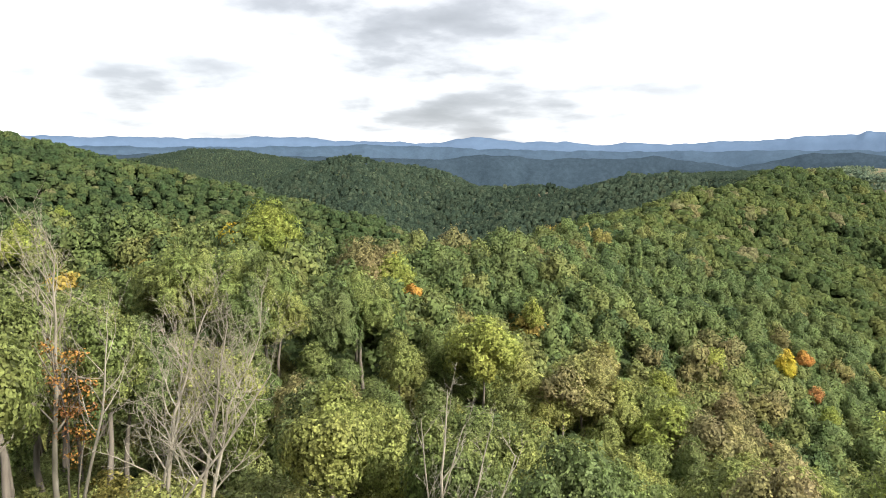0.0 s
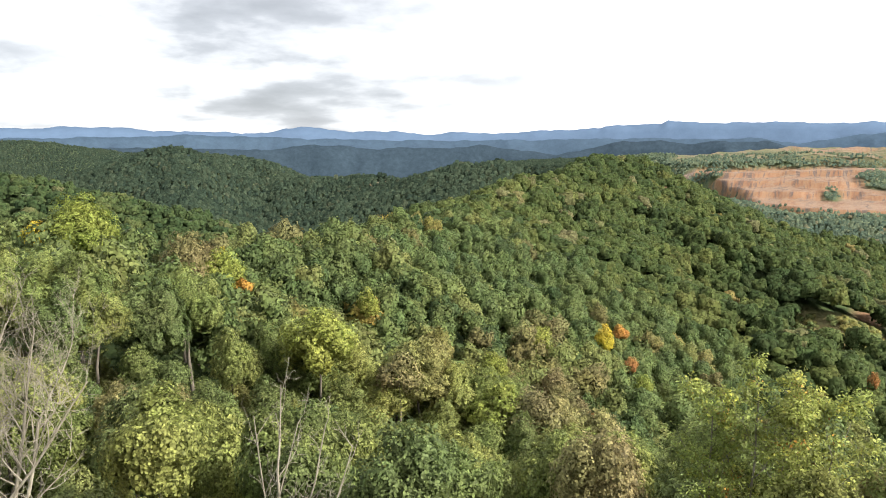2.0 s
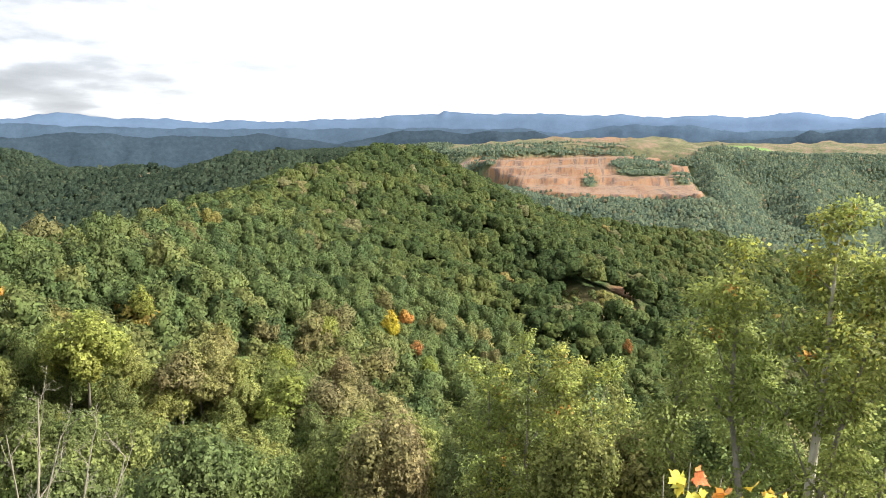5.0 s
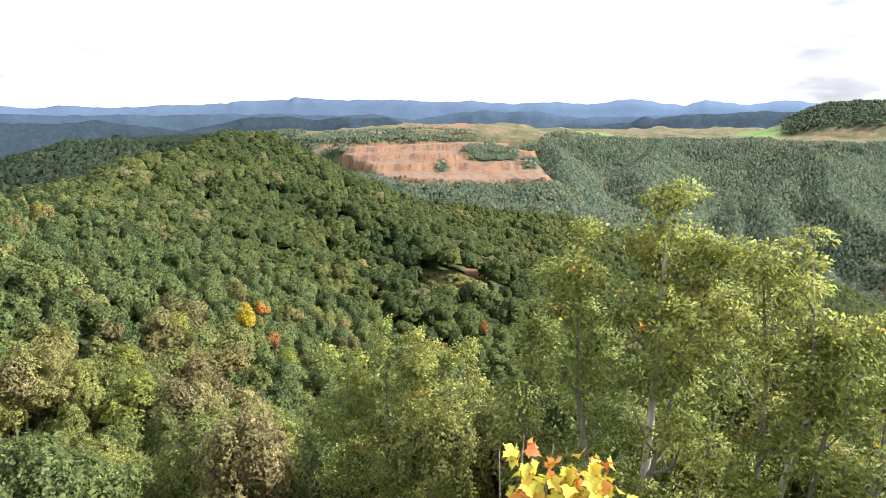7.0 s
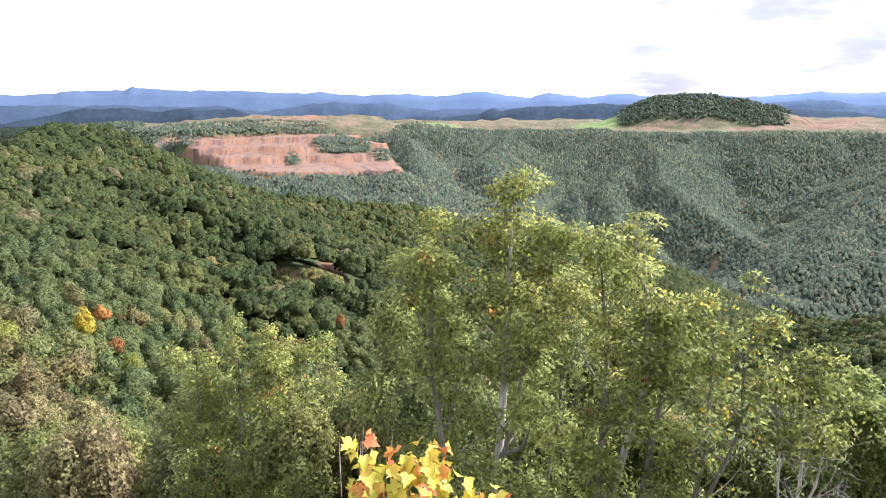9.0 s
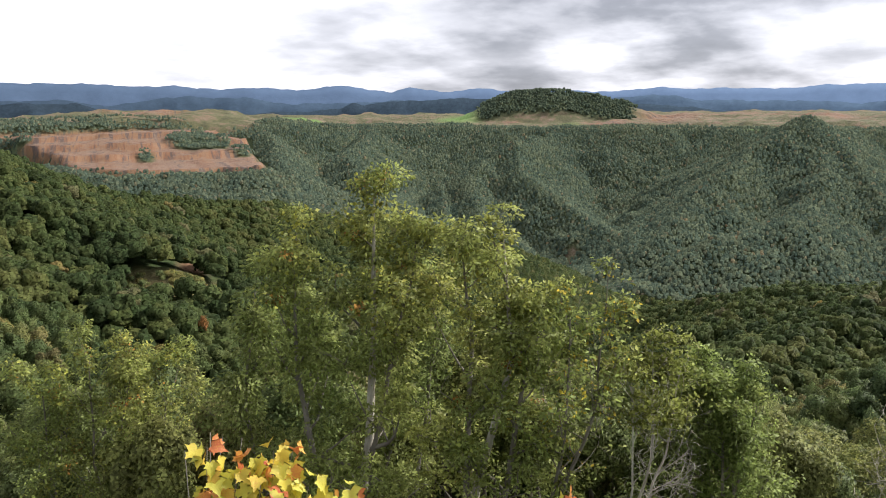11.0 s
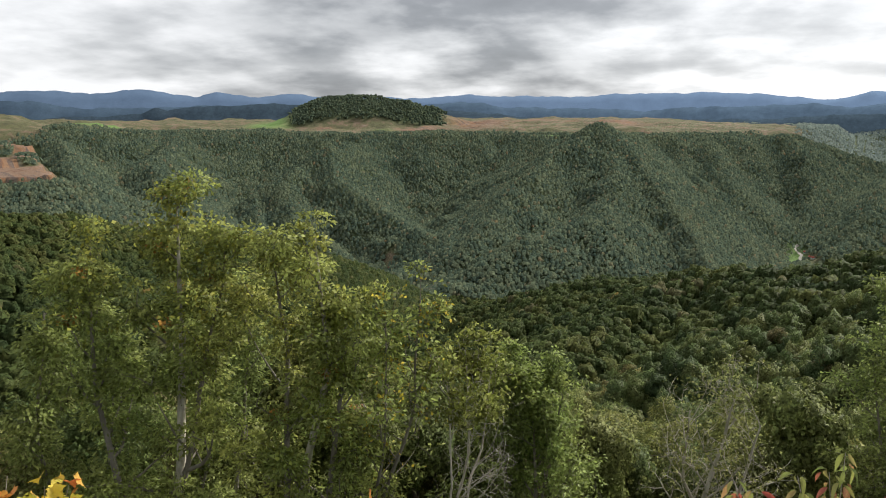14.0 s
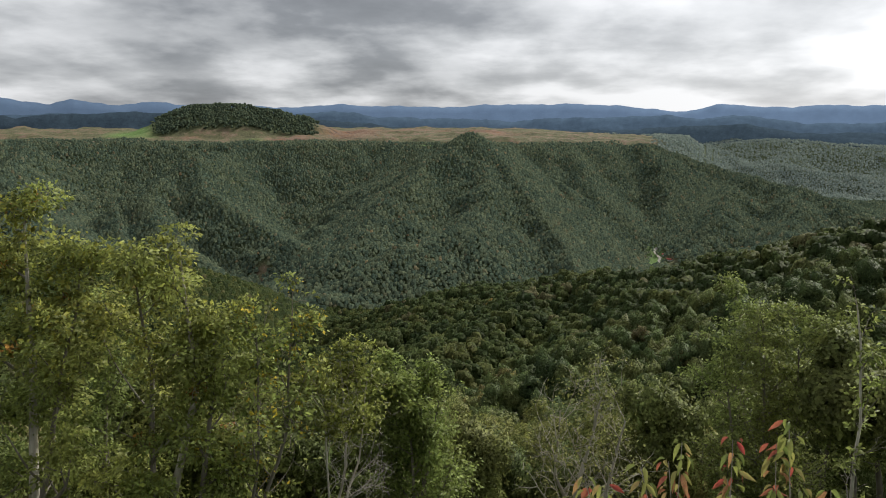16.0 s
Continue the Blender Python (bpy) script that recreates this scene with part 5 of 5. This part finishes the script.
plant("tree", "grey-green tree hung with bare white branches", "tree", b,
      grow(18, stems_to(b, [(95.2, -18.9, 22, 1.0), (92.2, -20.2, 22, 0.8), (97.0, -20.6, 22, 0.8)], 0.11, 0.3, 18), 10, 2.2, 6, 4, 0.6, 0.35, 0.85, 0.17, 0.4), M_PALE,
      [("crown", SOME(0.3), 16, 0.1, 0.2, M_LEAF, "grey-green leaves")])
b = on_ground(107.0, 26)
plant("tree", "dark green tree with an uneven crown", "tree", b,
      grow(19, stems_to(b, [(106.0, -12.9, 26, 1.0), (108.4, -14.6, 26, 0.8), (103.6, -15.6, 26, 0.8)], 0.1, 0.3, 19), 13, 2.8, 8, 3, 0.3, 0.25, 0.85, 0.15, 0.45), M_LIMB,
      [("crown", ALL, 24, 0.12, 0.3, M_OAK_DEEP, "")])
b = on_ground(112.4, 17)
plant("dead_tree", "slim half-dead tree with a straight pale trunk", "tree", b,
      grow(20, stems_to(b, [(111.4, -11.2, 17, 1.0)], 0.05, 0.12, 20), 9, 1.0, 4, 3, 0.4, 0.4, 0.85, 0.16, 0.5), M_BARK,
      [("crown", SOME(0.2), 14, 0.12, 0.18, M_OAK, "")])
b = on_ground(34.6, 24)
plant("tree", "bushy young tree with yellowing leaves", "tree", b,
      grow(21, stems_to(b, [(35.0, -16.4, 24, 1.0), (37.6, -17.6, 24, 0.8), (32.0, -18.2, 24, 0.8), (40.0, -18.6, 24, 0.7)], 0.07, 0.3, 21), 12, 2.2, 6, 2, 0.4, 0.25, 0.85, 0.15, 0.4), M_LIMB,
      [("crown", ALL, 30, 0.11, 0.26, M_OAK, ""), ("yellow_leaves", SOME(0.14), 16, 0.11, 0.14, M_TIPS, "yellow-green leaves"),
       ("orange_leaves", SOME(0.03), 12, 0.09, 0.12, M_ORANGE, "orange leaves")])

# ---- coloured trees that stand out in the woods ----
def meet(az, el, up=11.5):
    """Where the line of sight meets the treetops."""
    d = np.geomspace(95 if el > -19 else 60, 3600, 1900)
    x, y = d * math.sin(radians(az)), d * math.cos(radians(az))
    z = height(x, y)
    k = np.nonzero(z + up > EYE + d * math.tan(radians(el)))[0][0]
    return np.array([x[k], y[k], z[k]]), d[k]


TINTED = {}
for key, mt in (("yellow", M_YELLOW), ("lime", M_LIME), ("rust", M_RUST), ("orange", M_ORANGE), ("brown", M_BROWN)):
    TINTED[key] = [quads_mesh("crown", v, f, True, [mt], normals=m) for v, f, m in LOD_A[:2]]
for az, el, key, r, tall in ((24.4, -14.0, "yellow", 2.2, 1.5), (23.8, -20.1, "rust", 1.6, 1.1), (16.3, -16.2, "lime", 2.0, 1.1), (19.7, -14.4, "lime", 2.2, 1.3), (25.6, -13.3, "orange", 2.0, 1.0),
                             (9.0, -19.6, "brown", 1.8, 0.9), (42.3, -15.2, "rust", 1.8, 1.9), (-26.4, -3.9, "lime", 5.0, 1.0), (-12.4, -12.6, "lime", 3.6, 1.2), (-15.4, -10.6, "yellow", 1.8, 0.8),
                             (16.6, -24.9, "lime", 2.6, 0.8), (-5.6, -16.0, "brown", 3.2, 1.2), (-4.0, -18.5, "lime", 2.8, 1.1), (21.0, -17.5, "brown", 2.4, 1.2),
                             (26.4, -15.6, "rust", 1.6, 1.2), (-3.6, -7.4, "yellow", 0.9, 1.0), (-2.4, -10.8, "orange", 1.3, 0.9), (6.7, -11.6, "lime", 1.5, 1.5), (108.5, -12.3, "yellow", 1.6, 0.8),
                             (22.4, -19.0, "brown", 2.2, 1.2), (19.0, -21.4, "brown", 2.6, 1.1), (27.5, -17.0, "lime", 2.0, 1.2), (11.8, -17.5, "yellow", 1.5, 1.0), (-28.6, -15.6, "lime", 2.6, 1.0),
                             (-6.5, -15.0, "brown", 2.4, 1.0), (20.8, -12.4, "lime", 1.6, 1.3), (3.0, -22.0, "lime", 2.8, 1.0), (98.0, -15.0, "brown", 2.6, 1.1), (101.0, -16.5, "brown", 2.2, 1.1)):
    p, d = meet(az, el)
    tree = new("tree"); tree.location = p
    t = new("trunk", TRUNKS[PICK.integers(4)]); t.parent = tree; t.scale = (0.8, 0.8, 11.0 / 10.5)
    c = new("crown", TINTED[key][PICK.integers(2)]); c.parent = tree
    c.matrix_basis = pose(0, 0, 11.5, 0, 0, PICK.uniform(0, 360)) @ Matrix.Diagonal((1.15 * r, 1.15 * r, 1.15 * r * tall, 1))
    tagged(tree, {"yellow": "bright yellow autumn tree among green woods", "lime": "yellow-green broadleaf tree in the woods", "rust": "rust red autumn tree among green woods",
                  "orange": "orange-tinted autumn tree among green woods", "brown": "browning thin-leaved tree in the woods"}[key], "tree", "coloured trees in the woods")

# ---- close by the viewpoint: a yellow maple sapling and red-green saplings ----
def held(yaw, az, el, d):
    """A place near the viewpoint, by bearing, elevation and distance from the camera while it looks along yaw."""
    s = np.array([ARM * math.sin(radians(yaw)), ARM * math.cos(radians(yaw)), EYE])
    return s + d * np.array([math.sin(radians(az)), math.cos(radians(az)), math.tan(radians(el))])


def plain_leaf_material(name, stops, vein=0.35):
    mt, N, Lk, out = material(name)
    info = N("ShaderNodeObjectInfo")
    co = N("ShaderNodeTexCoord")
    n = noise_node(N, Lk, 14.0, 4, 0.6, co.outputs["Object"])
    mix = N("ShaderNodeMath"); mix.operation = "MULTIPLY_ADD"; mix.inputs[1].default_value = 0.5
    sub = N("ShaderNodeMath"); sub.operation = "SUBTRACT"; sub.inputs[1].default_value = 0.25
    Lk(info.outputs["Random"], sub.inputs[0]); Lk(n.outputs[0], mix.inputs[0]); Lk(sub.outputs[0], mix.inputs[2])
    r = ramp_node(N, stops); Lk(mix.outputs[0], r.inputs[0])
    p = N("ShaderNodeBsdfPrincipled"); p.inputs["Roughness"].default_value = 0.5
    Lk(r.outputs[0], p.inputs["Base Color"])
    w = N("ShaderNodeTexWave"); w.inputs["Scale"].default_value = 60.0; w.inputs["Distortion"].default_value = 2.0
    Lk(co.outputs["Object"], w.inputs["Vector"])
    b = N("ShaderNodeBump"); b.inputs["Strength"].default_value = vein; b.inputs["Distance"].default_value = 0.002
    Lk(w.outputs[0], b.inputs["Height"]); Lk(b.outputs[0], p.inputs["Normal"])
    t = N("ShaderNodeBsdfTranslucent"); Lk(r.outputs[0], t.inputs["Color"])
    mx = N("ShaderNodeMixShader"); mx.inputs[0].default_value = 0.4
    Lk(p.outputs[0], mx.inputs[1]); Lk(t.outputs[0], mx.inputs[2]); Lk(mx.outputs[0], out.inputs[0])
    return mt


M_MAPLE = plain_leaf_material("yellow_maple_leaf", [(0.0, (0.60, 0.58, 0.08)), (0.4, (0.74, 0.64, 0.08)), (0.62, (0.74, 0.56, 0.07)), (0.8, (0.74, 0.36, 0.08)), (1.0, (0.66, 0.17, 0.07))])
M_DOGWOOD = plain_leaf_material("red_green_leaf", [(0.0, (0.22, 0.28, 0.07)), (0.45, (0.36, 0.37, 0.10)), (0.62, (0.42, 0.33, 0.12)), (0.8, (0.42, 0.17, 0.09)), (1.0, (0.42, 0.07, 0.06))])
M_TWIG = surface("grey_twig", [(0.3, (0.22, 0.19, 0.16)), (0.7, (0.42, 0.38, 0.33))], 40.0, 0.8, 0.3)


def tri_leaf(name, outline, bow, fold, mat, thick=0.0006):
    """A thin leaf from half its outline (along, across), cupped across and bowed along, with both faces."""
    bm = bmesh.new()
    f = lambda u, w: (u, w, fold * abs(w) - bow * u * u)
    lo, hi = outline[0][0], outline[-1][0]
    mid = [bm.verts.new(f(lo + (hi - lo) * q, 0.0)) for q in (0.0, 0.25, 0.5, 0.75, 1.0)]
    for sign in (1, -1):
        rim = [bm.verts.new(f(u, sign * w)) for u, w in outline[1:-1]]
        loop = [mid[0], *rim, *reversed(mid[1:])]
        bm.faces.new(loop if sign < 0 else list(reversed(loop)))
    bmesh.ops.triangulate(bm, faces=bm.faces[:])
    me = bpy.data.meshes.new(name)
    bm.to_mesh(me); bm.free()
    for q in me.polygons:
        q.use_smooth = True
    me.materials.append(mat)
    return me


MAPLE = [(0.0, 0.0), (-0.10, 0.18), (-0.08, 0.34), (0.06, 0.24), (0.12, 0.44), (0.24, 0.42), (0.40, 0.62), (0.40, 0.40), (0.47, 0.34), (0.44, 0.18), (0.62, 0.22), (0.68, 0.28), (0.76, 0.12), (1.0, 0.0)]
LANCE = [(0.0, 0.0), (0.12, 0.075), (0.3, 0.14), (0.5, 0.155), (0.7, 0.115), (0.87, 0.05), (1.0, 0.0)]
MAPLE_LEAVES = [tri_leaf("leaf", MAPLE, b, f, M_MAPLE) for b, f in ((0.3, 0.35), (0.6, 0.2), (-0.2, 0.5), (0.8, 0.45))]
DOG_LEAVES = [tri_leaf("leaf", LANCE, b, f, M_DOGWOOD) for b, f in ((0.7, 0.6), (1.1, 0.45), (0.4, 0.8), (0.9, 0.9))]


def sapling(name, label, stems, leaves, size, hang, mats, seed, per=6, petiole=0.03, twig_len=0.25, rows=4, group=""):
    """stems: paths of points from the ground up. Leaves sit in whorls along the upper part of each stem."""
    rng = np.random.default_rng(seed)
    base = np.array(stems[0][0])
    root = new(name); root.location = base
    spots = []
    for path in stems:
        P = [np.array(q, float) for q in path]
        n = len(P)
        part("stem", (lambda vf: (vf[0] - base, vf[1]))(tube_quads(P, [0.0045 - 0.0033 * i / (n - 1) for i in range(n)], 6)), mats, root)
        spots.append((P, n))
    for P, n in spots:
        top = P[-1]; d = unit(P[-1] - P[-2])
        whorls = [top - d * q for q in np.linspace(0.0, twig_len, rows)]
        for w, c in enumerate(whorls):
            for k in range(per if w else max(2, per - 2)):
                a = rng.uniform(0, 6.28)
                out = unit(np.array([math.cos(a), math.sin(a), rng.uniform(-0.25, 0.5)]))
                leaf = new("leaf", leaves[rng.integers(len(leaves))])
                leaf.parent = root
                s = size * rng.uniform(0.75, 1.2)
                # a blade hangs from its stalk and turns its face to the open side, down the slope's edge
                x_ax = unit(0.8 * out + np.array([0, 0, -hang * rng.uniform(0.4, 1.2)]))
                face = unit(unit(-c * (1, 1, 0)) * 0.8 + 0.6 * out + np.array([0, 0, 0.7]) + 0.35 * rng.normal(size=3))
                side = unit(np.cross(face, x_ax)); nz = np.cross(x_ax, side)
                pos = c + out * petiole * rng.uniform(0.6, 1.6) - base
                m = Matrix(((x_ax[0] * s, side[0] * s, nz[0] * s, pos[0]), (x_ax[1] * s, side[1] * s, nz[1] * s, pos[1]), (x_ax[2] * s, side[2] * s, nz[2] * s, pos[2]), (0, 0, 0, 1)))
                leaf.matrix_basis = m
    return tagged(root, label, "sapling", group)


def stem_path(foot, top, seed, n=6):
    rng = np.random.default_rng(seed)
    foot, top = np.array(foot), np.array(top)
    return [foot + (top - foot) * t + 0.03 * rng.normal(size=3) * (0 < t < 1) for t in np.linspace(0, 1, n)]


foot = on_ground(46.0, 3.3, 0.05)
tops = [held(50, 43.7, -23.6, 2.75), held(50, 43.9, -25.8, 2.75), held(50, 45.6, -25.6, 2.75), held(50, 46.9, -24.6, 2.8), held(50, 48.6, -24.3, 2.75), held(50, 50.0, -24.5, 2.85),
        held(50, 47.6, -26.0, 2.7), held(50, 49.3, -26.3, 2.7), held(50, 51.2, -26.8, 2.75), held(50, 54.2, -27.2, 2.8)]
sapling("maple_sapling", "maple sapling with bright yellow leaves, some orange", [stem_path(foot, q, i) for i, q in enumerate(tops)], MAPLE_LEAVES, 0.064, 0.8, M_TWIG, 5, 5, 0.03, 0.1, 3)
b = foot + np.array([-0.25, 0.15, 0.0])
twigs = []
for i, (az, el) in enumerate(((43.9, -22.6), (42.0, -23.6), (44.8, -23.0), (46.2, -23.2))):
    twigs.append((tube_quads(stem_path(b, held(50, az, el, 2.9), 40 + i), [0.006, 0.005, 0.004, 0.003, 0.0025, 0.0015], 5)))
shrub = new("bare_twigs"); shrub.location = b
for v, f in twigs:
    part("twig", (v - b, f), M_TWIG, shrub)
tagged(shrub, "thin bare grey twigs beside the maple", "shrub")
foot = on_ground(69.5, 3.2, 0.05)
sapling("maple_sapling", "single yellow maple shoot at the slope's edge", [stem_path(foot, held(67, 69.3, -27.6, 2.8), 50)], MAPLE_LEAVES, 0.075, 1.0, M_TWIG, 6, 3, 0.02, 0.06, 2)
foot = on_ground(108.0, 2.9, 0.05)
for k, heads in enumerate((((108.6, -19.6), (107.9, -21.2)), ((105.0, -21.4), (104.8, -24.0)), ((101.5, -22.0), (100.6, -23.4), (98.6, -24.0)), ((109.6, -23.8), (108.2, -24.0), (111.6, -23.6)), ((96.0, -25.4), (94.4, -25.0)))):
    az0 = heads[0][0]
    foot = on_ground(az0, 2.8, 0.05)
    sapling("dogwood_sapling", "slender sapling with drooping green leaves turning red", [stem_path(foot, held(83, a, e, 2.5), 60 + 9 * k + i) for i, (a, e) in enumerate(heads)],
            DOG_LEAVES, 0.05, 0.75, M_TWIG, 20 + k, 5, 0.014, 0.15, 4, "red-green saplings at the edge")

# ---- houses and a road on the valley floor ----
M_WALL = surface("white_siding", [(0.3, (0.55, 0.54, 0.51)), (0.7, (0.74, 0.73, 0.70))], 1.5, 0.7, 0.1)
M_ROOF_R = surface("red_metal_roof", [(0.3, (0.30, 0.075, 0.05)), (0.7, (0.40, 0.11, 0.075))], 1.0, 0.6, 0.1)
M_ROOF_G = surface("grey_roof", [(0.3, (0.30, 0.30, 0.30)), (0.7, (0.46, 0.46, 0.45))], 1.0, 0.7, 0.1)
M_PANE = surface("dark_pane", [(0.3, (0.03, 0.035, 0.04)), (0.7, (0.05, 0.055, 0.06))], 1.0, 0.15, 0.0, spec=0.5)
M_ROAD = surface("pale_gravel", [(0.3, (0.36, 0.33, 0.28)), (0.7, (0.50, 0.47, 0.41))], 0.5, 0.95, 0.2)


def box_vf(c, s):
    x, y, z = c; a, b, h = s[0] / 2, s[1] / 2, s[2]
    V = np.array([(x + i * a, y + j * b, z + k * h) for k in (0, 1) for j in (-1, 1) for i in (-1, 1)], float)
    return V, np.array([(0, 1, 5, 4), (1, 3, 7, 5), (3, 2, 6, 7), (2, 0, 4, 6), (4, 5, 7, 6), (0, 2, 3, 1)])


def house(az, el, turn, w, l, roof, label):
    p, d = meet(az, el, 2.0)
    root = new("house")
    root.matrix_world = pose(p[0], p[1], p[2], 0, 0, turn)
    part("wall", box_vf((0, 0, -1.5), (l, w, 4.6)), M_WALL, root, "", False)
    o = 0.5
    V = np.array([(-l / 2 - o, -w / 2 - o, 2.9), (l / 2 + o, -w / 2 - o, 2.9), (l / 2 + o, 0, 5.2), (-l / 2 - o, 0, 5.2), (-l / 2 - o, w / 2 + o, 2.9), (l / 2 + o, w / 2 + o, 2.9)])
    V = np.vstack([V, V - (0, 0, 0.25)])
    F = [(0, 1, 2, 3), (3, 2, 5, 4), (7, 6, 9, 8), (8, 9, 10, 11), (0, 6, 7, 1), (4, 5, 11, 10), (0, 3, 9, 6), (3, 4, 10, 9), (1, 7, 8, 2), (2, 8, 11, 5)]
    part("roof", (V, np.array(F)), roof, root, "", False)
    for x in (-l * 0.3, l * 0.3):
        for y in (-1, 1):
            part("window", box_vf((x, y * (w / 2 + 0.01), 1.1), (1.2, 0.08, 1.2)), M_PANE, root, "", False)
    part("door", box_vf((0, -w / 2 - 0.02, 0.1), (1.0, 0.08, 2.05)), M_ROOF_G, root, "", False)
    part("chimney", box_vf((l * 0.25, 0, 4.6), (0.7, 0.7, 1.4)), M_ROOF_R, root, "", False)
    return tagged(root, label, "house", "houses in the valley")


house(68.9, -11.05, 20, 8, 12, M_ROOF_G, "small white house with grey roof in the valley")
house(69.9, -11.2, 60, 8, 11, M_ROOF_R, "small white house with red roof in the valley")
house(70.4, -12.0, -20, 7, 12, M_ROOF_G, "white valley house half hidden by trees")
house(99.9, -9.35, 35, 9, 16, M_ROOF_R, "low white house with red roof beside the road")
house(99.5, -9.05, 80, 7, 10, M_ROOF_R, "small shed-like house with red roof by the road")


def ribbon(points, width, lift):
    V, F = [], []
    P = [np.array(q) for q in points]
    for i, q in enumerate(P):
        t = unit(P[min(i + 1, len(P) - 1)] - P[max(i - 1, 0)]); n = np.array([t[1], -t[0], 0.0])
        for s in (-1, 1):
            e = q + n * s * width / 2
            V.append((e[0], e[1], float(height(np.array([e[0]]), np.array([e[1]]))[0]) + lift))
    for i in range(len(P) - 1):
        F.append((2 * i, 2 * i + 1, 2 * i + 3, 2 * i + 2))
    return np.array(V), np.array(F)


ends = [meet(a, e, 0.5)[0] for a, e in ((99.0, -8.55), (98.75, -8.8), (98.95, -9.05), (99.25, -9.25), (99.15, -9.5), (99.5, -9.8))]
path = [ends[i] * (1 - t) + ends[i + 1] * t for i in range(len(ends) - 1) for t in (0, 0.25, 0.5, 0.75)] + [ends[-1]]
v, f = ribbon(path, 6.0, 0.5)
tagged(new("road", quads_mesh("road", v, f, False, [M_ROAD])), "pale winding gravel road on the valley floor", "road", kind="structure")
